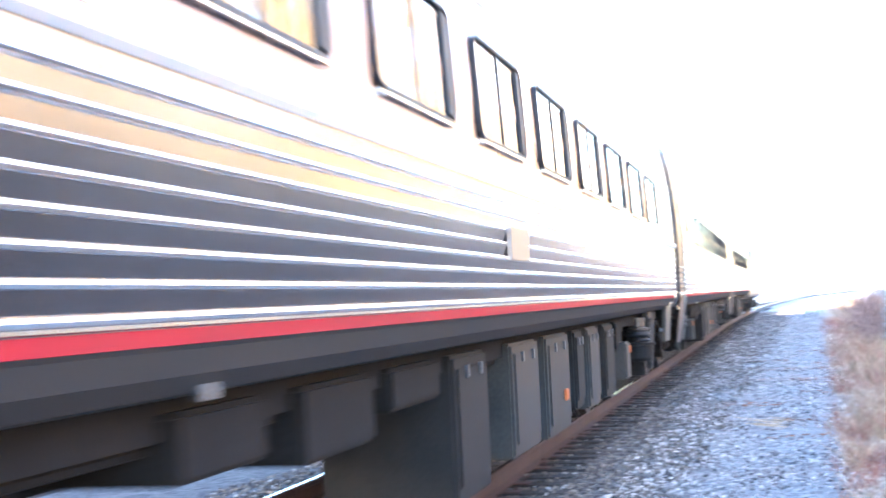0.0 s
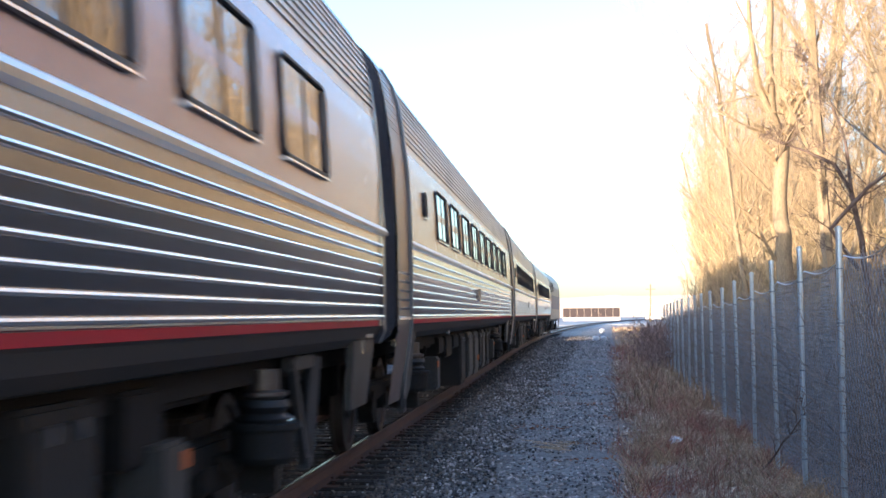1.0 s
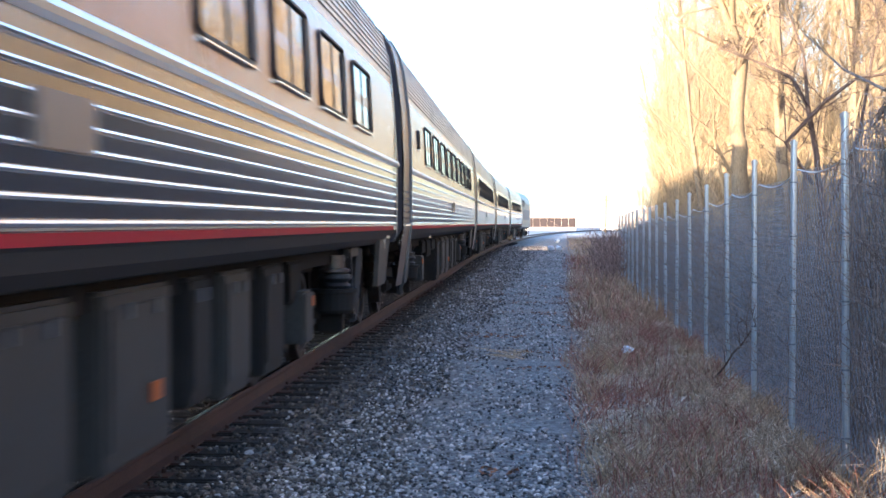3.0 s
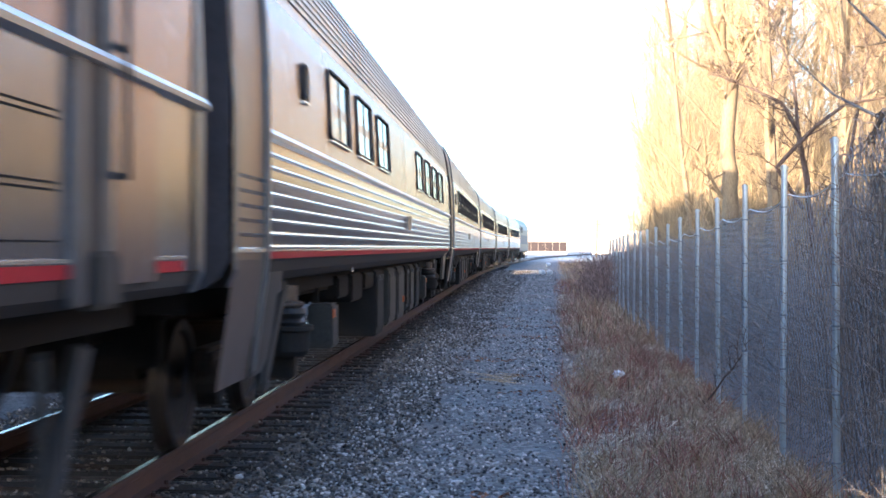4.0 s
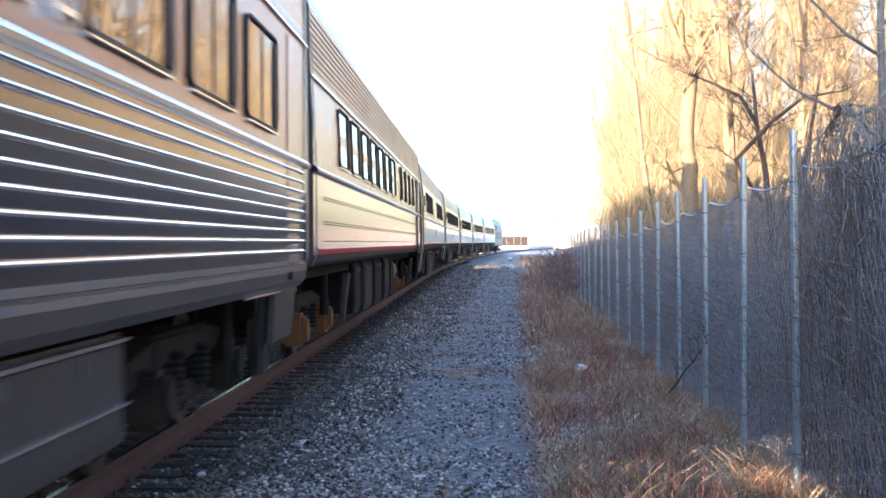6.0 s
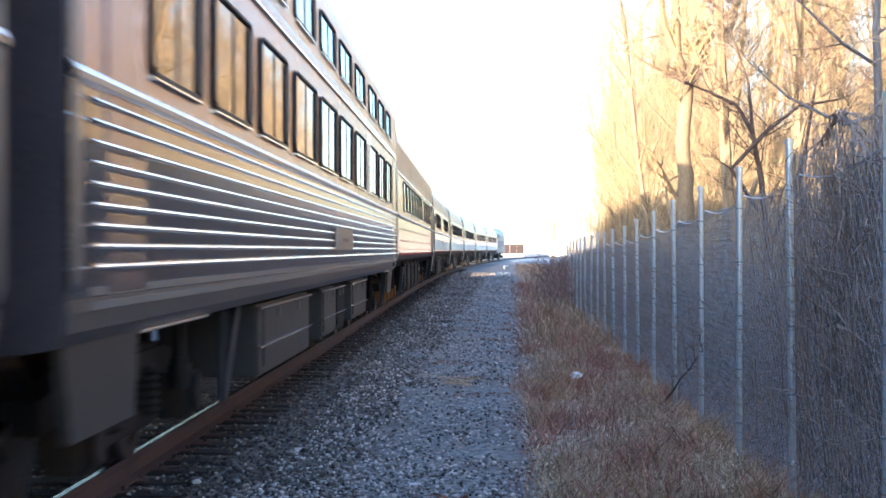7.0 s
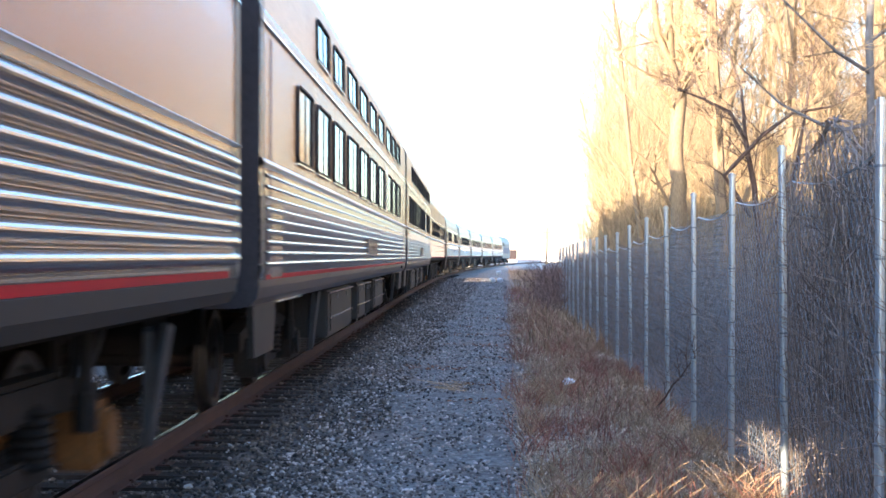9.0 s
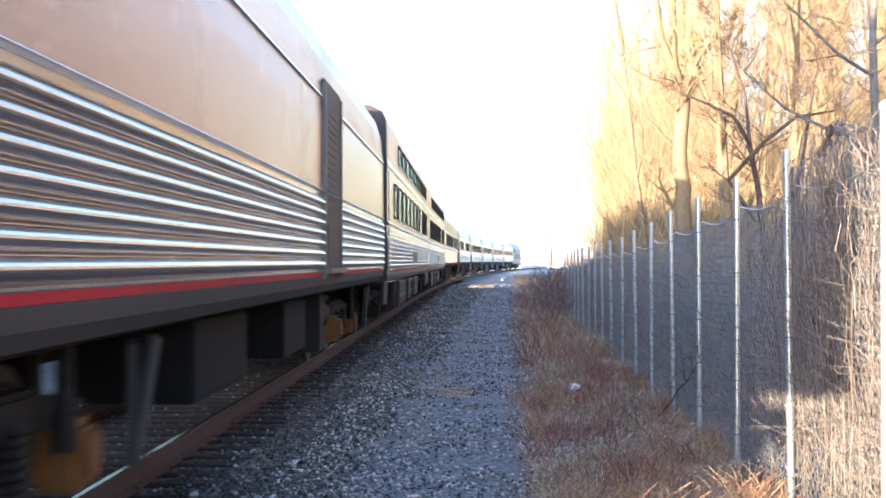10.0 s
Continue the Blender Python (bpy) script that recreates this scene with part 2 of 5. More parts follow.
def part(name, geo, material, parent=None, label="", at=None):
    """Links geometry (a bmesh, a mesh or (verts, faces)) as ONE object under a thing or part."""
    if isinstance(geo, tuple):
        geo = mesh_of(name, geo[0], geo[1], material)
    elif isinstance(geo, bmesh.types.BMesh):
        me = bpy.data.meshes.new(name)
        geo.to_mesh(me)
        geo.free()
        me.materials.append(material)
        geo = me
    ob = new(name, geo)
    if parent is not None:
        ob.parent = parent
    if at is not None:
        ob.matrix_basis = at
    if label:
        ob["label"] = label
    return ob


def box(cx, cy, cz, sx, sy, sz, bevel=0.0):
    bm = bmesh.new()
    bmesh.ops.create_cube(bm, size=1)
    bmesh.ops.scale(bm, vec=(sx, sy, sz), verts=bm.verts)
    if bevel:
        bmesh.ops.bevel(bm, geom=bm.edges[:], offset=bevel, segments=2, affect="EDGES")
    bmesh.ops.translate(bm, vec=(cx, cy, cz), verts=bm.verts)
    return bm


def merge(*bms):
    out = bmesh.new()
    for b in bms:
        me = bpy.data.meshes.new("join")
        b.to_mesh(me)
        b.free()
        out.from_mesh(me)
        bpy.data.meshes.remove(me)
    return out


def tube(cx, cy, cz, r, length, axis="X", seg=20, bevel=0.0):
    bm = bmesh.new()
    bmesh.ops.create_cone(bm, cap_ends=True, segments=seg, radius1=r, radius2=r, depth=length)
    if bevel:
        bmesh.ops.bevel(bm, geom=[e for e in bm.edges if e.calc_face_angle(0) > 1], offset=bevel, segments=2, affect="EDGES")
    turn = {"X": Matrix.Rotation(math.pi / 2, 4, "Y"), "Y": Matrix.Rotation(math.pi / 2, 4, "X"), "Z": Matrix.Identity(4)}[axis]
    bmesh.ops.transform(bm, matrix=Matrix.Translation((cx, cy, cz)) @ turn, verts=bm.verts)
    return bm


def lathe(cx, cy, prof, seg=14):
    """A closed turned shape about an upright axis from (radius, z) points."""
    v, f, n = [], [], len(prof)
    for k in range(seg):
        a = 2 * math.pi * k / seg
        v += [(cx + r * math.cos(a), cy + r * math.sin(a), z) for r, z in prof]
    for k in range(seg):
        for i in range(n - 1):
            a, b = k * n + i, ((k + 1) % seg) * n + i
            f.append((a, b, b + 1, a + 1))
    return v, f


def bar(p, q, w, d):
    """A rectangular bar from p to q, w across and d deep."""
    p, q = Vector(p), Vector(q)
    bm = bmesh.new()
    bmesh.ops.create_cube(bm, size=1)
    bmesh.ops.scale(bm, vec=(w, d, (q - p).length), verts=bm.verts)
    turn = (q - p).to_track_quat("Z", "Y").to_matrix().to_4x4()
    bmesh.ops.transform(bm, matrix=Matrix.Translation((p + q) / 2) @ turn, verts=bm.verts)
    return bm


def sweep(points, y0, y1, mirror=True, steps=1):
    """A cross-section of (x, z) points drawn along y; on both sides of the car if mirrored."""
    verts, faces = [], []
    sides = ((1,), (1, -1))[mirror]
    for s in sides:
        base = len(verts)
        n = len(points)
        for k in range(steps + 1):
            y = y0 + (y1 - y0) * k / steps
            verts += [(s * x, y, z) for x, z in points]
        for k in range(steps):
            for i in range(n - 1):
                a = base + k * n + i
                f = (a, a + n, a + n + 1, a + 1)
                faces.append(f if s < 0 else f[::-1])
    return verts, faces


def prism(points, y0, y1):
    """A closed outline of (x, z) points drawn along y, capped."""
    n = len(points)
    verts = [(x, y0, z) for x, z in points] + [(x, y1, z) for x, z in points]
    faces = [(i, (i + 1) % n, n + (i + 1) % n, n + i) for i in range(n)]
    faces += [tuple(range(n))[::-1], tuple(range(n, 2 * n))]
    return verts, faces


# ---------- the line of the track ----------
TRACK_X, RAIL_Z = -3.18, 0.22
BEND_AT, BEND_R = 53.0, 1960.0
SPEED = 15.62


def track_at(s):
    """The track's centre and heading (degrees about z) s metres along; straight, then a gentle right-hand bend."""
    d = max(0.0, s - BEND_AT)
    return TRACK_X + d * d / (2 * BEND_R), s, -math.degrees(d / BEND_R)


def along_track(points, ss):
    """A closed (x, z) outline drawn along the track's line."""
    n = len(points)
    verts, faces = [], []
    for s in ss:
        cx, cy, _ = track_at(s)
        verts += [(cx + x, cy, z) for x, z in points]
    for k in range(len(ss) - 1):
        for i in range(n):
            a, b = k * n + i, k * n + (i + 1) % n
            faces.append((a, b, b + n, a + n))
    faces += [tuple(range(n)), tuple(range((len(ss) - 1) * n, len(ss) * n))[::-1]]
    return verts, faces


# ---------- ground ----------
def build_ground():
    xs = [-900, -300, -90, -30, -12, -7] + [-6 + 0.4 * i for i in range(31)] + [8, 12, 25, 70, 250, 900]
    ys = [-400, -120, -40, -10] + [0.5 * i for i in range(0, 120)] + [62, 66, 72, 80, 95, 120, 150, 200, 280, 400, 700, 1800]
    verts, faces = [], []
    for y in ys:
        for x in xs:
            z = 0.0
            if -7 < x < 8 and y < 90:
                z = 0.05 * (noise.noise((x * 0.6, y * 0.35, 0)) - 0.1)
                d = abs(x - TRACK_X)
                z += 0.05 * max(0.0, min(1.0, (2.2 - d) / 0.8)) if d < 2.2 else 0.0
                z = min(z, 0.02) if d < 1.7 else z
            verts.append((x, y, z))
    w = len(xs)
    for j in range(len(ys) - 1):
        for i in range(w - 1):
            a = j * w + i
            faces.append((a, a + 1, a + w + 1, a + w))
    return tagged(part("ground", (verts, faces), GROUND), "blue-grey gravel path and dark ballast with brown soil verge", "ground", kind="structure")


ground = build_ground()



def build_bank():
    """Unseen earth bank, added beyond the line to keep low sun from under the cars."""
    v, f = [], []
    ys = [-120 + 1.5 * i for i in range(128)]
    for y in ys:
        w = noise.noise((y * 0.11, 2, 0))
        u = max(0.0, min(1.0, (-3.4 - y) / 1.8))
        top = 1.95 + 0.03 * w - 0.71 * u * u * (3 - 2 * u)      # lowered to the south so that low sun reaches the fence foot
        v += [(-6.9 + 0.3 * w, y, -0.1), (-7.6 + 0.3 * w, y, 0.7 + 0.1 * w), (-8.6, y, top - 0.03), (-11.0, y, top), (-14.0, y, -0.1)]
    for j in range(len(ys) - 1):
        for i in range(4):
            a = j * 5 + i
            f.append((a, a + 1, a + 6, a + 5))
    return tagged(part("sun_block_bank", (v, f), UNDER_EARTH), "unseen low earth bank added to block the low sun", "bank", kind="structure")


build_bank()

SS = [-60, -20] + [4.0 * i for i in range(0, 14)] + [56 + 8.0 * i for i in range(50)]
HEAD = [(-0.036, 0.185), (0.036, 0.185), (0.036, 0.215), (0.028, 0.2195), (-0.028, 0.2195), (-0.036, 0.215)]
RAILBODY = [(-0.075, 0.05), (0.075, 0.05), (0.075, 0.062), (0.012, 0.078), (0.010, 0.165), (0.034, 0.186), (-0.034, 0.186), (-0.010, 0.165), (-0.012, 0.078), (-0.075, 0.062)]


def build_track():
    for side in (-1, 1):
        off = side * 0.7525
        r = tagged(part("rail", along_track([(x + off, z) for x, z in RAILBODY], SS), RAIL), "rusty steel running rail spiked to dark ties", "rail", "running rails", "structure")
        part("rail_head", along_track([(x + off, z) for x, z in HEAD], SS), RAIL, r)
        part("running_band", along_track([(x + off, z) for x, z in [(-0.020, 0.2193), (0.020, 0.2193), (0.020, 0.2210), (-0.020, 0.2210)]], SS), RAILTOP, r, "bright worn strip")
    me = bpy.data.meshes.new("tie")
    b = box(0, 0, 0, 2.62, 0.23, 0.18, 0.012)
    b.to_mesh(me)
    b.free()
    me.materials.append(TIE)
    bed = tagged(new("tie_bed"), "row of dark weathered wooden railway ties in ballast", "railway ties", kind="structure")
    rng = random.Random(4)
    plate = bpy.data.meshes.new("tie_plate")
    b = merge(box(0, 0, 0, 0.36, 0.18, 0.018), tube(0.12, 0.05, 0.02, 0.016, 0.03, "Z", 6), tube(-0.12, -0.05, 0.02, 0.016, 0.03, "Z", 6))
    b.to_mesh(plate)
    b.free()
    plate.materials.append(RAIL)
    s = 4.0
    while s < 120:
        cx, cy, h = track_at(s)
        t = part("tie", me, TIE, bed, at=pose(cx + rng.uniform(-0.05, 0.05), cy + rng.uniform(-0.02, 0.02), -0.045 + rng.uniform(-0.008, 0.006), 0, 0, h + rng.uniform(-1.2, 1.2)))
        if s < 40:
            part("tie_plate", plate, RAIL, t, at=pose(0.7525, 0, 0.092))
        s += 0.5


build_track()

# ---------- rolling stock ----------
def ribs(x0, levels, depth, half):
    out = []
    for z in levels:
        out += [(x0, z - half * 1.6), (x0 + depth * 0.8, z - half), (x0 + depth, z), (x0 + depth * 0.8, z + half), (x0, z + half * 1.6)]
    return out


AMFLEET = dict(
    sill=[(1.38, 1.18), (1.47, 1.20), (1.545, 1.26), (1.585, 1.335)], stripe=(1.350, 1.396), x=1.60,
    levels=[1.427 + 0.0842 * i for i in range(8)], rib=(0.022, 0.010), ledge=(2.10, 2.175, 0.04),
    band=[(1.600, 2.18), (1.598, 2.30), (1.590, 2.60), (1.570, 2.90), (1.545, 3.08)],
    roof=[(1.545, 3.08), (1.525, 3.25), (1.495, 3.45), (1.435, 3.68), (1.32, 3.87), (1.12, 4.03), (0.8, 4.14), (0.4, 4.20), (0, 4.22)], roof_ribs=True)
VIEWLINER = dict(
    sill=[(1.40, 1.02), (1.53, 1.04), (1.585, 1.10), (1.60, 1.18)], stripe=(1.235, 1.275), x=1.60,
    levels=[1.36 + 0.0862 * i for i in range(9)], rib=(0.022, 0.010), ledge=(2.10, 2.17, 0.035),
    band=[(1.600, 2.18), (1.600, 3.30), (1.595, 3.34)],
    roof=[(1.595, 3.34), (1.592, 3.70), (1.582, 4.04), (1.52, 4.20), (1.30, 4.31), (0.9, 4.36), (0.45, 4.40), (0, 4.41)], roof_ribs=False)
DINER = dict(
    sill=[(1.36, 1.17), (1.50, 1.19), (1.57, 1.24), (1.585, 1.305)], stripe=(1.31, 1.362), x=1.59,
    levels=[], rib=(0.02, 0.01), ledge=(2.10, 2.17, 0.045),
    band=[(1.590, 2.18), (1.585, 2.60), (1.560, 3.04)],
    roof=[(1.560, 3.04), (1.555, 3.14), (1.555, 3.45), (1.552, 3.70), (1.50, 3.87), (1.33, 4.02), (1.0, 4.14), (0.5, 4.22), (0, 4.24)], roof_ribs=True)
BAGGAGE = dict(
    sill=[(1.40, 1.08), (1.52, 1.10), (1.575, 1.18), (1.585, 1.27)], stripe=(1.275, 1.322), x=1.575,
    levels=[], rib=(0.03, 0.03), ledge=(2.165, 2.20, 0.03),
    band=[(1.585, 2.20), (1.585, 2.90), (1.575, 3.18)],
    roof=[(1.575, 3.18), (1.565, 3.34), (1.54, 3.62), (1.46, 3.90), (1.25, 4.12), (0.85, 4.25), (0.4, 4.31), (0, 4.33)], roof_ribs=False)


def outline(k, inset=0.0, zmin=None):
    """The closed cross-section of a car."""
    half = list(k["sill"]) + [(k["x"], k["stripe"][0]), (k["x"], 2.17)] + list(k["band"]) + list(k["roof"][1:])
    half = [(max(0, x - inset), z) for x, z in half]
    return half + [(-x, z) for x, z in half[-2::-1]]


def band_x(k, z):
    pts = list(k["band"]) + list(k["roof"][1:])
    for (xa, za), (xb, zb) in zip(pts, pts[1:]):
        if za <= z <= zb:
            return xa + (xb - xa) * (z - za) / (zb - za)
    return pts[0][0]


def window(car, k, side, y0, y1, z0, z1, mullion=False):
    """A sealed window: rubber frame, bright lower drip sill, tinted pane."""
    xa, xb = band_x(k, z0), band_x(k, z1)
    tilt = math.atan2(xa - xb, z1 - z0)
    w, h = y1 - y0, (z1 - z0) / math.cos(tilt)
    m = Matrix.Translation((side * (xa + xb) / 2, (y0 + y1) / 2, (z0 + z1) / 2)) @ Matrix.Rotation(-side * tilt, 4, "Y")
    t = 0.020
    def rounded(ww, hh, r):
        out = []
        for cx, cz, a0 in ((ww / 2 - r, hh / 2 - r, 0), (-ww / 2 + r, hh / 2 - r, 90), (-ww / 2 + r, -hh / 2 + r, 180), (ww / 2 - r, -hh / 2 + r, 270)):
            out += [(cx + r * math.cos(radians(a0 + a)), cz + r * math.sin(radians(a0 + a))) for a in (0, 30, 60, 90)]
        return out
    o, i = rounded(w, h, 0.10), rounded(w - 2 * t, h - 2 * t, 0.07)
    n = len(o)
    d0, d1 = side * 0.002, side * 0.026
    verts = [(d0, y, z) for y, z in o] + [(d1, y, z) for y, z in o] + [(d1, y, z) for y, z in i] + [(d0, y, z) for y, z in i]
    faces = []
    for j in range(n):
        q = (j + 1) % n
        faces += [(j, q, n + q, n + j), (n + j, n + q, 2 * n + q, 2 * n + j), (2 * n + j, 2 * n + q, 3 * n + q, 3 * n + j)]
    win = part("window", (verts, faces), RUBBER, car, at=m)
    part("pane", ([(d0 * 3, y, z) for y, z in i] + [(d0, y, z) for y, z in i],
                  [tuple(range(n)), tuple(range(n, 2 * n))] + [(j, (j + 1) % n, n + (j + 1) % n, n + j) for j in range(n)]), GLASS, win)
    part("drip_sill", box(side * 0.016, 0, -h / 2 - 0.012, 0.026, w * 0.94, 0.012), RIB, win)
    # flat dark strip stands in for the shaded reveal of a recessed pane
    part("jamb", box(side * 0.012, w / 2 - 0.085, 0, 0.020, 0.13, h - 0.08), RUBBER, win, "flat black strip for the recess's dark reveal")
    if mullion:
        part("mullion", box(side * 0.008, 0, 0, 0.009, 0.026, h - 2 * t), RUBBER, win)
    return win


def wheel_mesh():
    prof = [(0.0, 0.06), (0.10, 0.06), (0.11, 0.03), (0.36, 0.012), (0.385, 0.05), (0.457, 0.05), (0.459, -0.04), (0.485, -0.055), (0.485, -0.08), (0.39, -0.08), (0.36, -0.02), (0.10, -0.04), (0.0, -0.06)]
    verts, faces, seg = [], [], 28
    for k in range(seg):
        a = 2 * math.pi * k / seg
        verts += [(x, r * math.cos(a), r * math.sin(a)) for r, x in prof]
    n = len(prof)
    for k in range(seg):
        for i in range(n - 1):
            a, b = k * n + i, ((k + 1) % seg) * n + i
            faces.append((a, a + 1, b + 1, b))
    return mesh_of("wheel", verts, faces, WHEEL)


WHEEL_MESH = wheel_mesh()
WHEELS = []


def truck(car, y, style):
    """A four-wheel truck: side frames, wheels, air springs or coil springs, hangers."""
    t = new("truck")
    t.parent = car
    t.matrix_basis = pose(0, y, 0)
    t["label"] = "grimy steel truck with disc wheels"
    for s in (-1, 1):
        if style == "pioneer":
            f = merge(box(s * 0.98, 0, 0.62, 0.16, 3.0, 0.20, 0.03), box(s * 0.98, 0, 0.50, 0.22, 0.9, 0.20, 0.03), tube(s * 1.0, 1.28, 0.47, 0.17, 0.16, "X", 16), tube(s * 1.0, -1.28, 0.47, 0.17, 0.16, "X", 16))
            part("side_frame", f, TRUCK, t)
            e = 1 if y > 0 else -1
            part("spring_tub", lathe(s * 1.33, 0, [(0.0, 0.56), (0.16, 0.56), (0.19, 0.60), (0.20, 0.76), (0.225, 0.765), (0.225, 0.80), (0.0, 0.80)], 20), BOX, t, "round grey spring tub")
            part("air_spring", lathe(s * 1.33, 0, [(0.0, 0.80), (0.15, 0.80), (0.165, 0.83), (0.13, 0.86), (0.165, 0.90), (0.15, 0.94), (0.0, 0.94)], 20), RUBBER, t)
            part("spring_seat", lathe(s * 1.33, 0, [(0.0, 0.94), (0.12, 0.94), (0.15, 0.965), (0.15, 0.985), (0.10, 1.0), (0.10, 1.12), (0.0, 1.12)], 20), SILL, t)
            part("tub_bracket", merge(box(s * 1.28, 0.10, 0.47, 0.24, 0.20, 0.20, 0.02), bar((s * 1.20, 0, 0.56), (s * 1.02, 0, 0.58), 0.20, 0.10)), TRUCK, t)
            part("traction_hanger", merge(bar((s * 1.40, e * 0.52, 1.16), (s * 1.36, e * 1.16, 0.46), 0.05, 0.09), bar((s * 1.40, e * 1.32, 1.16), (s * 1.36, e * 1.24, 0.46), 0.05, 0.11), box(s * 1.38, e * 0.92, 1.13, 0.06, 0.92, 0.09, 0.01), box(s * 1.36, e * 1.20, 0.45, 0.08, 0.16, 0.10, 0.015)), HANGER, t, "grey v-shaped hanger bracket")
            cab = part("brake_box", box(s * 1.32, -e * 2.3, 0.68, 0.24, 0.42, 0.42, 0.02), GREYBOX, t, "small grey equipment box")
            part("label_plate", box(s * 1.445, -e * 2.15, 0.80, 0.012, 0.10, 0.08), AMBER, cab, "small worn orange sticker")
            part("box_bracket", bar((s * 1.25, -e * 2.3, 0.88), (s * 1.25, -e * 2.3, 1.12), 0.05, 0.05), UNDER, cab)
        else:
            f = merge(box(s * 1.02, 0, 0.72, 0.18, 2.0, 0.22, 0.03), bar((s * 1.02, 0.9, 0.72), (s * 1.02, 1.7, 0.62), 0.16, 0.18), bar((s * 1.02, -0.9, 0.72), (s * 1.02, -1.7, 0.62), 0.16, 0.18), box(s * 1.04, 0, 0.38, 0.12, 1.6, 0.14, 0.02))
            part("side_frame", f, TRUCK, t)
            for q in (-1.28, 1.28):
                part("journal_box", merge(box(s * 1.12, q, 0.47, 0.26, 0.34, 0.36, 0.04), tube(s * 1.26, q, 0.47, 0.13, 0.05, "X", 14)), YELLOW if style == "heritage" else TRUCK, t, "greasy orange-yellow journal box" if style == "heritage" else "")
            if style == "heritage":
                part("equalizer_beam", merge(box(s * 0.93, 0, 0.56, 0.10, 1.7, 0.13, 0.02), bar((s * 0.93, 0.82, 0.56), (s * 0.93, 1.2, 0.70), 0.10, 0.12), bar((s * 0.93, -0.82, 0.56), (s * 0.93, -1.2, 0.70), 0.10, 0.12)), YELLOW, t, "orange equalizer beam")
            for q in (-0.45, 0.45):
                part("coil_spring", lathe(s * 1.08, q, [(0.0, 0.40)] + [(0.12 if i % 2 else 0.09, 0.40 + 0.025 * i) for i in range(13)] + [(0.0, 0.72)]), TRUCK, t)
            part("traction_hanger", merge(bar((s * 1.42, 2.0, 1.02), (s * 1.36, 1.75, 0.36), 0.05, 0.09), bar((s * 1.42, 1.5, 1.02), (s * 1.36, 1.72, 0.36), 0.05, 0.08)), HANGER, t, "grey v-shaped hanger bracket")
        part("shock_absorber", merge(tube(s * 1.22, 0.95, 0.80, 0.045, 0.5, "Z", 10), tube(s * 1.22, 0.95, 0.62, 0.06, 0.2, "Z", 10)), TRUCK, t)
    for q in (-1.28, 1.28):
        for s in (-1, 1):
            w = part("wheel", WHEEL_MESH, WHEEL, t, at=pose(s * 0.7525, q, 0.457, 0, 0, 0 if s > 0 else 180))
            WHEELS.append((w, s, q))
    part("brake_rigging", merge(box(0, 0, 0.66, 1.25, 3.3, 0.30, 0.04), box(0, 1.9, 0.80, 1.6, 0.25, 0.35, 0.03), box(0, -1.9, 0.80, 1.6, 0.25, 0.35, 0.03)), UNDER, t)
    part("bolster", merge(box(0, 0, 0.72, 1.9, 0.6, 0.25, 0.03), tube(0, 1.28, 0.457, 0.08, 1.5), tube(0, -1.28, 0.457, 0.08, 1.5)), TRUCK, t)
    return t


def under_box(car, side, y0, y1, z0, z1, material=BOX, name="equipment_box", out=1.36, trim=True):
    """An equipment box below the floor; the cars carry theirs on the path's side."""
    if side < 0:
        return None
    b = part(name, box(side * (out - 0.4), (y0 + y1) / 2, (z0 + z1) / 2, 0.8, y1 - y0, z1 - z0, 0.02), material, car)
    if trim:
        part("cover_panel", box(side * (out + 0.006), (y0 + y1) / 2, (z0 + z1) / 2 + 0.01, 0.02, (y1 - y0) * 0.86, (z1 - z0) * 0.8, 0.008), material, b)
        for u in (0.3, 0.7):
            part("latch", box(side * (out + 0.022), y0 + (y1 - y0) * u, z1 - 0.10, 0.02, 0.05, 0.07), ENDPOST, b)
    return b


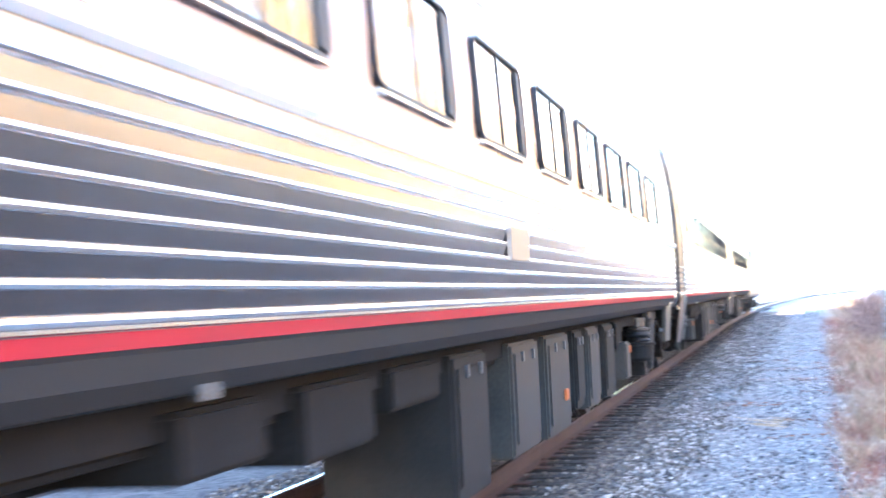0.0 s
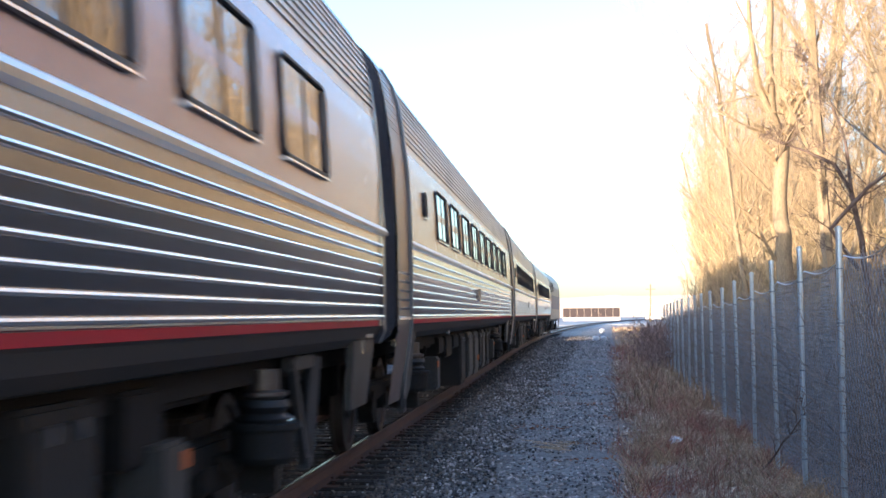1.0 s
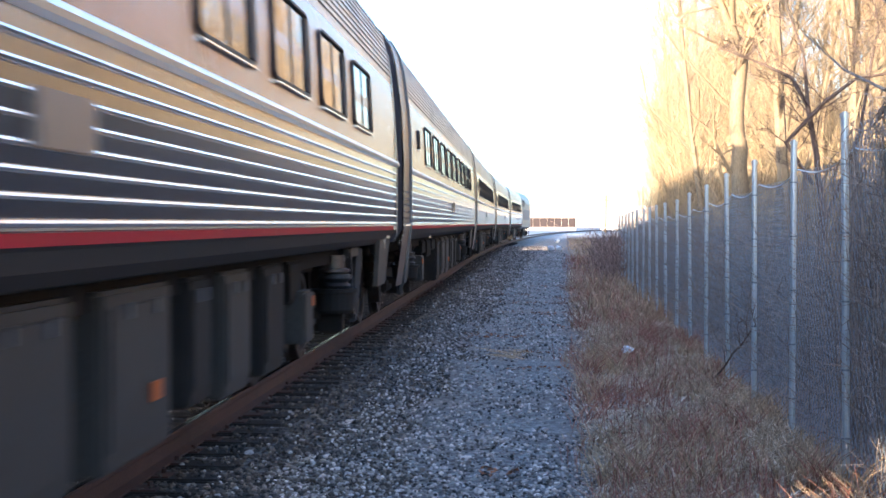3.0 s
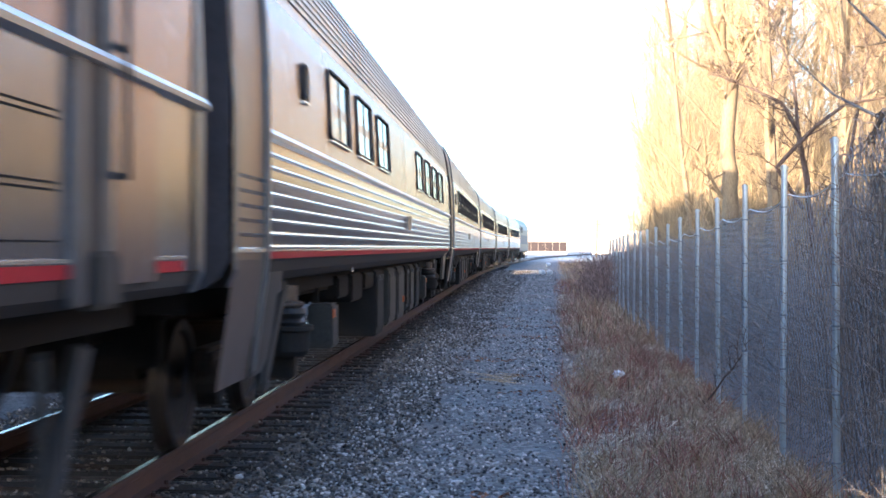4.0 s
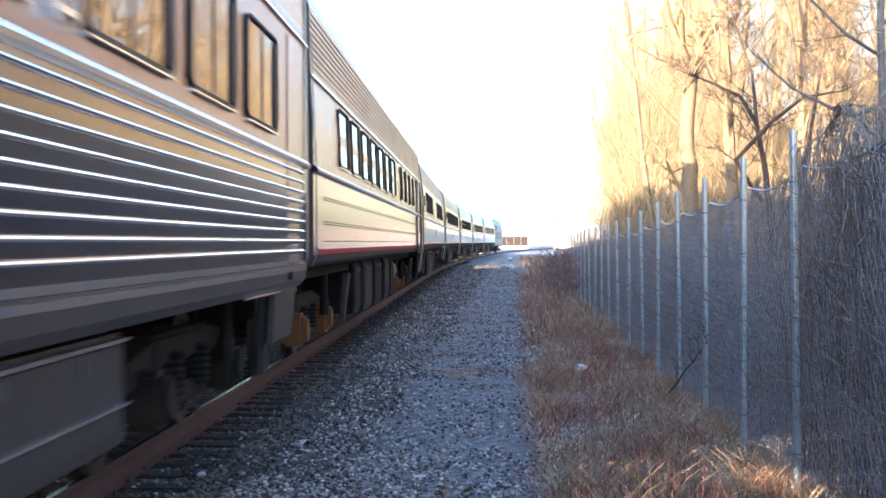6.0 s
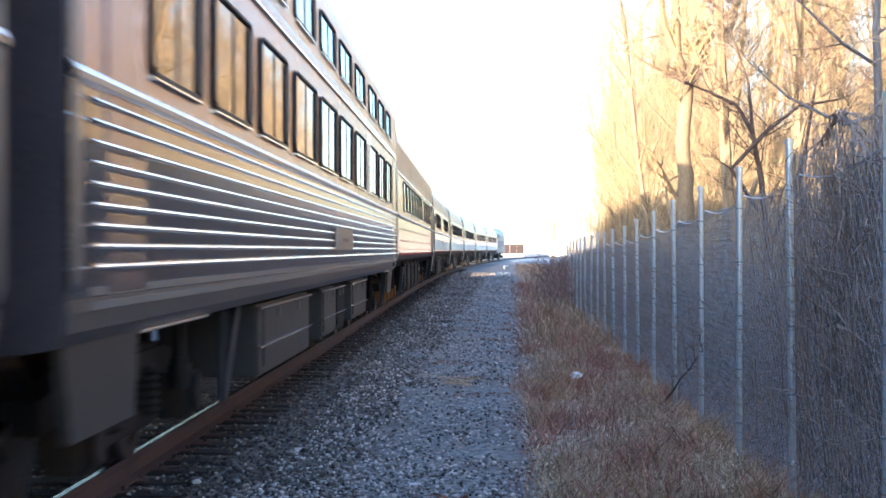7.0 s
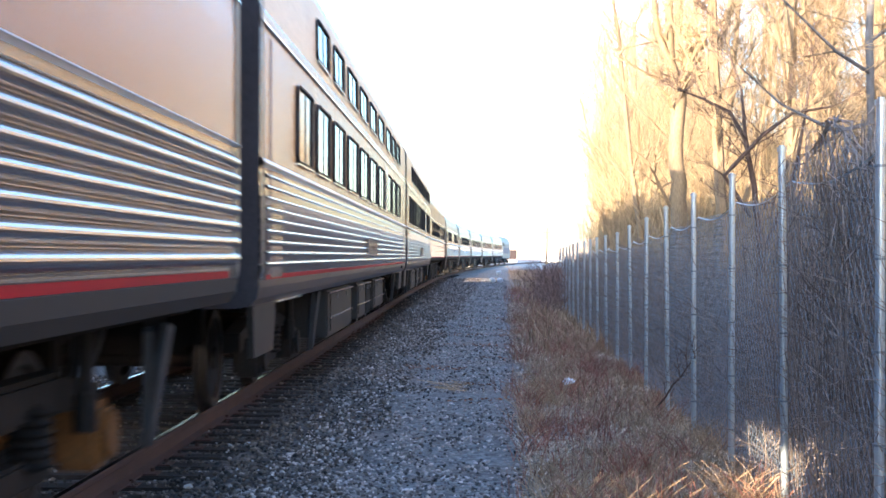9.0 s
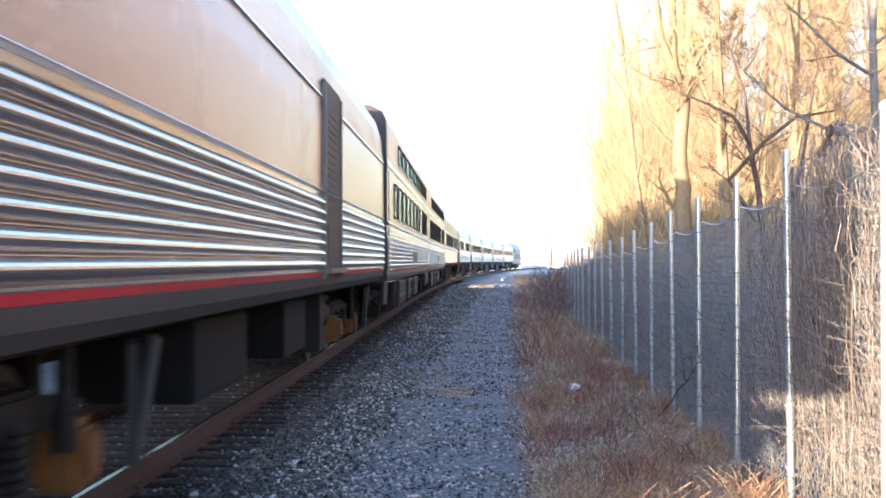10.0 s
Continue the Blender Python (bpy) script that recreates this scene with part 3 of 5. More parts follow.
def shell(k, length, label, category="passenger car", flute_cut=0.45, rear_cut=None, sill=SKIRT, side=STEEL):
    """Sides, window band, roof, ends and bellows that every car has."""
    car = tagged(new("train_car"), label, category, "cars of the train")
    h = length / 2
    e = h - flute_cut
    er = h - (flute_cut if rear_cut is None else rear_cut)
    part("side_sill", sweep(k["sill"] + [(k["x"], k["stripe"][0])], -h, h), sill, car, "dusty grey lower sill")
    z0, z1 = k["stripe"]
    x = k["x"]
    top_band = k["ledge"][0]
    flats = [(x, z0), (x, z1 + 0.002)]
    for i, z in enumerate(k["levels"]):
        flats += [(x + (0.014 if i < len(k["levels"]) - 2 else 0.003), z - 0.004), (x, z + 0.004)]
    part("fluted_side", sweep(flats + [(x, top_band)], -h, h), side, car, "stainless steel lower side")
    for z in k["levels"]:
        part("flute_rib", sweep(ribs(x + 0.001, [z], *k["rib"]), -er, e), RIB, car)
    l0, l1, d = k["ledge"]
    part("belt_ledge", sweep([(x, l0), (x + d, l0 + 0.012), (x + d + 0.006, (l0 + l1) / 2), (x + d * 0.7, l1 - 0.008), (x, l1 + 0.008)], -h if rear_cut is None else -er, h), LEDGE, car, "bright belt rail, sky sheen in its colour")
    part("gangway_latch", box(1.27, -h - 0.12, 1.86, 0.10, 0.30, 0.09, 0.01), ENDPOST, car)
    part("window_band", sweep([(x, l0)] + k["band"], -h, h), STEEL_BAND, car, "plain brushed steel window band, highlight streaks in its colour")
    part("roof", sweep(k["roof"], -h, h), ROOF, car)
    if k["roof_ribs"]:
        for i in range(9):
            z = k["roof"][0][1] + 0.10 + 0.062 * i
            part("roof_rib", sweep([(band_x(k, z - 0.008) - 0.004, z - 0.008), (band_x(k, z) + 0.014, z), (band_x(k, z + 0.008) - 0.004, z + 0.008)], -h, h), ROOF, car)
    pts = outline(k, 0.004)
    for s in (-1, 1):
        n = len(pts)
        ev = [(px, s * (h - 0.003), pz) for px, pz in pts]
        part("end_wall", (ev, [tuple(range(n)) if s < 0 else tuple(range(n))[::-1]]), DARKDOOR, car)
        arch = [(xx * 0.80, zz) for xx, zz in outline(k, 0.0)]
        part("diaphragm", prism([(xx, max(zz * 0.97, 1.12)) for xx, zz in arch], s * h, s * (h + 0.22)), BELLOWS, car, "dark rubber gangway bellows")
        part("buffer_plate", prism([(xx * 0.93, max(zz * 0.96, 1.10)) for xx, zz in arch], s * (h + 0.22), s * (h + 0.30)), ENDPOST, car)
        part("coupler", merge(box(0, s * (h + 0.15), 0.85, 0.22, 0.8, 0.22, 0.03), box(0, s * (h + 0.38), 0.85, 0.30, 0.24, 0.30, 0.04)), UNDER, car)
        for q in (-1, 1):
            part("end_post", sweep([(x * 0.985, 1.20), (x + 0.02, 1.30), (x + 0.02, 2.2), (k["band"][-1][0] + 0.015, k["band"][-1][1]), (k["roof"][2][0] + 0.012, k["roof"][2][1])], s * (h - 0.14), s * (h + 0.01), False), ENDPOST, car, at=pose(0, 0, 0)) if q > 0 else None
            part("brake_hose", merge(bar((q * 0.45, s * (h + 0.02), 0.95), (q * 0.35, s * (h + 0.3), 0.45), 0.04, 0.04)), RUBBER, car)
    part("underframe", merge(box(0, 0, 1.12, 2.6, length - 0.4, 0.16), box(0, 0, 0.95, 1.0, length - 2, 0.3)), UNDER, car)
    return car


def stripe(car, k, length, colour=RED, white=True):
    z0, z1 = k["stripe"]
    h = length / 2 - 0.35
    x = k["x"]
    part("side_stripe", sweep([(x, z0), (x + 0.004, z0 + 0.001), (x + 0.004, z1 - 0.001), (x, z1)], -h, h), colour, car, "red painted stripe")
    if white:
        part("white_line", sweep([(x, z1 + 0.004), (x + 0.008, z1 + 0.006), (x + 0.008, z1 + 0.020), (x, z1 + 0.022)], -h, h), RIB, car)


LEN = 25.1


def step_skirt(car, k, y0, y1, low):
    """The steel panel over the boarding steps that hangs below the sill at a car's end."""
    s = 1 if y1 > y0 else -1
    a, b = min(y0, y1), max(y0, y1)
    x = 1.535
    v = [(x, a, 1.24), (x, b, 1.24), (x - 0.03, b - (0.30 if s > 0 else 0), low), (x - 0.03, a + (0 if s > 0 else 0.30), low)]
    v += [(px - 0.05, py, pz) for px, py, pz in v]
    for q in (1, -1):
        part("step_skirt", ([(q * px, py, pz) for px, py, pz in v], [(0, 1, 2, 3), (7, 6, 5, 4), (0, 4, 5, 1), (1, 5, 6, 2), (2, 6, 7, 3), (3, 7, 4, 0)]), STEPWELL, car, "dark grey step well panel")


def plaque(car, k, side, y, z, w=0.62, hgt=0.27, bars=0):
    p = part("name_plate", box(side * (k["x"] + 0.028), y, z, 0.03, w, hgt, 0.006), PLATE, car, "plain steel plate")
    if bars:
        part("lettering", merge(*[box(side * (k["x"] + 0.0445), y + w * (i - (bars - 1) / 2) * 0.13, z - 0.01, 0.003, w * 0.10, hgt * 0.16) for i in range(bars)]), BROWN_TXT, p)
    return p


def amfleet(cafe=False, plate_y=1.5):
    k = AMFLEET
    car = shell(k, LEN, "stainless steel coach with thin horizontal ribs and red stripe", flute_cut=0.12, rear_cut=1.05)
    stripe(car, k, LEN)
    pitch, w = 2.09, 1.48
    for s in (-1, 1):
        for i in range(9):
            y = 9.05 - pitch * i
            if cafe and i in (4, 5):
                continue
            window(car, k, s, y - w / 2, y + w / 2, 2.33, 2.93, mullion=True)
        window(car, k, s, -9.95, -9.65, 2.50, 2.78)
        y0, y1 = -LEN / 2 + 0.06, -LEN / 2 + 1.0
        edge = [(1.50, 0.62), (1.585, 1.24), (1.60, 1.35)] + k["band"] + k["roof"][1:5]
        part("vestibule_panel", ([(s * (px + 0.010), y, pz) for y in (y0, y1) for px, pz in edge],
                                 [(i, i + 1, len(edge) + i + 1, len(edge) + i) for i in range(len(edge) - 1)]), VESTIBULE, car, "smooth brownish vestibule side")
        ring = [(px + 0.040, pz) for px, pz in edge] + [(px - 0.02, pz) for px, pz in edge[::-1]]
        part("profile_moulding", prism([(s * px, pz) for px, pz in ring], y1, y1 + 0.07), ENDPOST, car, "dark curved end moulding")
        part("threshold", box(s * 1.61, (y0 + y1) / 2, 1.405, 0.05, 0.86, 0.022), RIB, car)
        plaque(car, k, s, plate_y, 1.765, 0.62, 0.20)
        for y0, y1, zl, m in ((-2.0, -1.05, 0.28, BOX), (-0.2, 0.9, 0.34, GREYBOX), (1.3, 2.5, 0.32, GREYBOX), (2.9, 3.4, 0.42, BOX), (3.8, 4.6, 0.36, GREYBOX), (5.1, 5.9, 0.36, BOX)):
            under_box(car, s, y0, y1, zl, 1.13, m)
        for y0, y1, zl in ((-5.8, -5.0, 0.90), (-4.6, -3.6, 0.82), (-3.3, -2.3, 0.92), (6.2, 6.8, 0.8)):
            under_box(car, s, y0, y1, zl, 1.13, UNDER, trim=False)
        part("air_pipe", tube(s * 1.22, 0, 1.02, 0.03, 16.0, "Y", 8), UNDER, car)
        arch = [(-LEN / 2 + 0.95, 1.26), (-LEN / 2 + 0.95, 0.62), (-LEN / 2 + 1.25, 0.63), (-LEN / 2 + 1.50, 0.70), (-LEN / 2 + 1.70, 0.86), (-LEN / 2 + 1.86, 1.08), (-LEN / 2 + 2.1, 1.20), (-LEN / 2 + 2.1, 1.26)]
        n = len(arch)
        av = [(s * 1.545, yy, zz) for yy, zz in arch] + [(s * 1.49, yy, zz) for yy, zz in arch]
        part("corner_skirt", (av, [tuple(range(n)), tuple(range(n, 2 * n))[::-1]] + [(i, (i + 1) % n, n + (i + 1) % n, n + i) for i in range(n)]), SKIRT, car, "curved end skirt over the wheels")
        part("marker_light", box(s * 1.50, -5.9, 1.20, 0.03, 0.10, 0.05), RIB, car)
    part("orange_tag", box(1.39, 2.1, 0.62, 0.02, 0.14, 0.09), AMBER, car, "small orange plate")
    for e in (1, -1):
        if e > 0:
            step_skirt(car, k, LEN / 2 - 1.25, LEN / 2 - 0.10, 0.72)
        part("drip_bracket", merge(box(1.51, e * (LEN / 2 - 0.55), 1.27, 0.10, 0.42, 0.03), box(1.50, e * (LEN / 2 - 0.75), 1.20, 0.08, 0.06, 0.12)), RIB, car)
    for y in (9.0, -9.0):
        truck(car, y, "pioneer")
    return car


def viewliner(red=True, length=LEN):
    k = VIEWLINER
    car = shell(k, length, "stainless steel sleeping car with two window rows" + (" and red stripe" if red else " and grey stripes"), flute_cut=0.35, sill=SILL)
    if red:
        stripe(car, k, length, RED, False)
    else:
        for z in (1.26, 1.20):
            part("grey_stripe", sweep([(1.60, z - 0.018), (1.606, z - 0.017), (1.606, z + 0.017), (1.60, z + 0.018)], -length / 2 + 0.3, length / 2 - 0.3), GREYPAINT, car, "pale grey stripe")
    part("letterboard_rail", sweep([(1.60, 3.20), (1.622, 3.205), (1.622, 3.225), (1.60, 3.23)], -length / 2, length / 2), RIB, car)
    lower = [(8.9, 1.45), (7.0, 1.45), (5.0, 1.7), (2.6, 1.7), (0.4, 1.7), (-1.7, 1.7), (-3.8, 1.7), (-5.9, 1.5), (-7.8, 1.45), (-9.55, 1.3)]
    for s in (-1, 1):
        for y, w in lower:
            window(car, k, s, y - w / 2, y + w / 2, 2.28, 3.00, mullion=True)
        for y, w in lower[:-1]:
            window(car, k, s, y - w / 2 + 0.05, y + w / 2 - 0.05, 3.46, 3.90, mullion=True)
        lad = part("grab_ladder", merge(bar((s * 1.63, 3.72, 2.25), (s * 1.63, 3.72, 3.1), 0.03, 0.03), bar((s * 1.63, 3.98, 2.25), (s * 1.63, 3.98, 3.1), 0.03, 0.03), *[box(s * 1.63, 3.85, 2.3 + 0.2 * i, 0.03, 0.26, 0.03) for i in range(5)]), RIB, car)
        plaque(car, k, s, -0.1, 1.555, 2.05, 0.25, 3)
        for y0, y1, zl, m, bright in ((2.7, 5.4, 0.46, GREYBOX, 1), (-1.1, 0.5, 0.44, GREYBOX, 1), (0.5, 1.6, 0.44, UNDER, 1), (-5.8, -2.3, 0.42, GREYBOX, 1)):
            b = under_box(car, s, y0, y1, zl, 1.0, m, out=1.46)
            if bright and b:
                part("edge_trim", merge(box(s * 1.475, (y0 + y1) / 2, 0.97, 0.03, y1 - y0, 0.018), box(s * 1.475, (y0 + y1) / 2, 0.66, 0.03, y1 - y0, 0.014)), RIB, b)
        part("marker_light", tube(s * 1.61, 10.4, 1.16, 0.035, 0.04, "X", 12), RUBBER, car)
    for e in (1, -1):
        for s in (-1, 1):
            part("sill_trim", box(s * 1.55, e * (length / 2 - 2.3), 1.035, 0.03, 1.7, 0.016, 0.004), RIB, car)
        step_skirt(car, k, e * (length / 2 - 1.5), e * (length / 2 - 0.10), 0.62)
        part("vestibule_door", merge(box(1.604, e * (length / 2 - 0.95), 2.2, 0.012, 0.72, 1.9, 0.004)), STEEL_BAND, car)
    for y in (8.6, -8.6):
        truck(car, y, "swing")
    return car


def diner():
    k = DINER
    car = shell(k, 24.6, "smooth-sided stainless dining car with narrow windows", flute_cut=0.3, side=SMOOTH)
    stripe(car, k, 24.6)
    for z in (1.895, 1.870, 1.645, 1.620):
        part("panel_seam", sweep([(1.590, z - 0.005), (1.594, z - 0.003), (1.594, z + 0.003), (1.590, z + 0.005)], -LEN / 2 + 1.1, LEN / 2 - 2.5), UNDER, car, "dark panel seam")
    part("lower_seam", sweep([(1.590, 1.44), (1.594, 1.442), (1.594, 1.446), (1.590, 1.448)], -LEN / 2 + 1.1, LEN / 2 - 2.5), UNDER, car)
    part("letterboard_rail", sweep([(1.558, 3.02), (1.585, 3.03), (1.58, 3.06), (1.55, 3.07)], -12.3, 12.3), RIB, car)
    for s in (-1, 1):
        for i in range(4):
            y = LEN / 2 - 4.1 - 1.72 * i
            window(car, k, s, y - 0.30, y + 0.30, 2.29, 2.96)
        for i in range(7):
            y = 0.6 - 1.62 * i
            window(car, k, s, y - 0.62, y + 0.62, 2.29, 2.96)
        d = part("service_door", box(s * 1.592, LEN / 2 - 1.55, 2.15, 0.02, 0.80, 1.75, 0.006), STEEL_BAND, car)
        part("door_groove", box(s * 1.60, LEN / 2 - 2.12, 2.10, 0.02, 0.20, 1.78), RUBBER, d)
        for yj in (LEN / 2 - 2.30, LEN / 2 - 1.95):
            part("door_jamb", box(s * 1.605, yj, 2.10, 0.03, 0.13, 1.78, 0.008), ENDPOST, d)
        part("grab_rail", merge(bar((s * 1.66, LEN / 2 - 1.85, 1.7), (s * 1.66, LEN / 2 - 1.85, 2.7), 0.025, 0.025), *[box(s * 1.63, LEN / 2 - 1.85, z, 0.08, 0.03, 0.03) for z in (1.7, 2.2, 2.7)]), RUBBER, d)
        part("door_step", box(s * 1.60, LEN / 2 - 2.02, 1.30, 0.10, 0.30, 0.22, 0.02), SKIRT, car)
        tank = part("air_tank", tube(s * 1.10, 5.2, 0.82, 0.24, 1.3, "Y", 24, 0.05), GREYPAINT, car, "pale grey cylindrical air tank")
        for y in (4.9, 5.5):
            part("tank_strap", tube(s * 1.10, y, 0.82, 0.244, 0.025, "Y", 24), BOX, tank)
        for y0, y1, zl, m in ((3.0, 4.2, 0.36, UNDER), (1.2, 2.7, 0.36, BOX), (-1.4, 0.5, 0.34, UNDER), (-3.6, -1.8, 0.36, BOX), (-5.4, -4.2, 0.4, UNDER)):
            under_box(car, s, y0, y1, zl, 1.13, m)
    for y in (8.9, -8.9):
        truck(car, y, "heritage")
    return car


def baggage():
    k = BAGGAGE
    length = 23.2
    h = length / 2
    car = shell(k, length, "stainless baggage car with heavy flutes and recessed side doors", "baggage car", 0.3)
    stripe(car, k, length)
    doors = ((h - 10.25, h - 8.45),)
    runs = ((-h + 0.1, doors[0][0]), (doors[0][1], h - 0.1))
    for y0, y1 in runs:
        for i in range(7):
            z = 1.355 + 0.1085 * i
            prof = [(1.576, z)] + [(1.576 + 0.048 * math.sin(math.pi * a / 8) ** 0.7, z + 0.098 * a / 8) for a in range(1, 8)] + [(1.576, z + 0.098)]
            v, f = sweep(prof, y0 + 0.03, y1 - 0.03)
            part("flute", mesh_of("flute", v, f, FLUTE, False), FLUTE, car)
            part("flute_rib", sweep(ribs(1.576, [z + 0.103], 0.016, 0.004), y0 + 0.03, y1 - 0.03), RIB, car)
    part("letterboard_rail", sweep([(1.574, 3.16), (1.598, 3.17), (1.595, 3.19), (1.57, 3.20)], -h, h), RIB, car)
    for s in (-1, 1):
        for y0, y1 in doors:
            yc = (y0 + y1) / 2
            d = part("side_door", box(s * 1.588, yc, 2.36, 0.03, y1 - y0, 2.06, 0.004), DARKDOOR, car, "dark recessed sliding door")
            part("door_ribs", merge(*[box(s * 1.604, yc, 1.95 + 0.085 * i, 0.014, (y1 - y0) * 0.55, 0.03) for i in range(14)]), DARKDOOR, d)
            # black slab laid on the door for the darkness inside its opening
            part("dark_opening", box(s * 1.606, yc - 0.15, 1.62, 0.01, (y1 - y0) * 0.5, 0.42), RUBBER, d, "black slab for the dark lower opening")
            for yj in (y0 - 0.03, y1 + 0.03):
                part("door_jamb", box(s * 1.60, yj, 2.3, 0.05, 0.07, 2.1, 0.01), ENDPOST, d)
            part("threshold", box(s * 1.63, yc, 1.33, 0.10, y1 - y0, 0.05, 0.008), ENDPOST, d)
        for y0, y1, zl, m in ((3.05, 3.65, 0.36, BOX), (-0.15, 1.65, 0.5, UNDER), (-4.6, -2.4, 0.5, UNDER)):
            under_box(car, s, y0, y1, zl, 1.04, m, trim=False)
        part("brake_cylinder", merge(tube(s * 1.15, 4.65, 0.78, 0.14, 0.7, "Y", 18, 0.02), tube(s * 1.15, 5.15, 0.78, 0.06, 0.4, "Y", 10)), BOX, car)
    for y in (8.05, -8.05):
        truck(car, y, "heritage")
    return car


def locomotive():
    car = tagged(new("locomotive"), "grey and blue diesel locomotive at the train's head", "locomotive", "cars of the train")
    half = [(1.42, 1.0), (1.52, 1.1), (1.52, 3.2), (1.40, 3.7), (1.05, 4.15), (0.6, 4.35), (0, 4.38)]
    part("hood", prism(half + [(-x, z) for x, z in half[-2::-1]], -10.0, 8.6), LOCO, car)
    part("nose", prism([(1.4, 1.0), (1.45, 2.4), (1.1, 3.0), (-1.1, 3.0), (-1.45, 2.4), (-1.4, 1.0)], 8.6, 10.1), LOCO, car)
    for s in (-1, 1):
        part("blue_panel", box(s * 1.525, -0.5, 2.2, 0.012, 14, 0.9), BLUE, car)
        part("radiator_grille", merge(*[box(s * 1.53, -6.8, 2.9 + 0.1 * i, 0.03, 4.5, 0.04) for i in range(6)]), UNDER, car)
        part("cab_window", box(s * 1.525, 7.4, 3.0, 0.02, 0.9, 0.6), GLASS, car)
        part("horn", tube(s * 0.5, 6.0, 4.45, 0.06, 0.6, "Y", 10), RIB, car)
    part("fuel_tank", box(0, 0, 0.75, 2.6, 5.0, 0.8, 0.1), UNDER, car)
    part("underframe", box(0, 0, 1.0, 2.5, 20, 0.2), UNDER, car)
    for y in (6.6, -6.6):
        truck(car, y, "swing")
    return car


# cars with the time at which each one's rear coupling passes the camera and its length over couplers
C = 26.0
T0 = 0.197
COUPLINGS = {"X": -3 * C, "Y": -2 * C, "Z": -C, "A": 0.0, "B": C, "C": 2 * C, "D": 3 * C - 0.86, "E": 4 * C - 2.9, "F": 5 * C - 2.9}
TRAIN = []


def join_train():
    plan = [(amfleet(), "X", "Y"), (amfleet(), "Y", "Z"), (amfleet(False, -1.2), "Z", "A"), (amfleet(False, -0.3), "A", "B"), (amfleet(True, 0.0), "B", "C"),
            (diner(), "C", "D"), (viewliner(False, 23.2), "D", "E"), (viewliner(True), "E", "F"), (baggage(), "F", None), (locomotive(), None, "X")]
    for car, a, b in plan:
        if a is None:
            mid = COUPLINGS[b] - 10.6
        elif b is None:
            mid = COUPLINGS[a] + 12.05
        else:
            mid = (COUPLINGS[a] + COUPLINGS[b]) / 2
        TRAIN.append((car, mid))


join_train()


# ---------- the fence ----------
def fence_x(y):
    return 1.83 + 0.020 * y + 0.0004 * max(0.0, y - 30) ** 2


def fence_top(y):
    return 2.52 - 0.0265 * min(y, 22) + 0.05 - 0.006 * max(0.0, min(y, 60) - 22)


def fabric_top(y):
    """Top of the wire: it sags between the posts and is pushed up to a peak at one place."""
    z = fence_top(y) - 0.23
    if 6.95 < y < 9.2:
        z = max(1.98 + 0.42 * (y - 7.0), 0) if y < 8.0 else 2.40 - 0.15 * (y - 8.0)
    return z + 0.03 * noise.noise((y * 2.3, 5, 0))


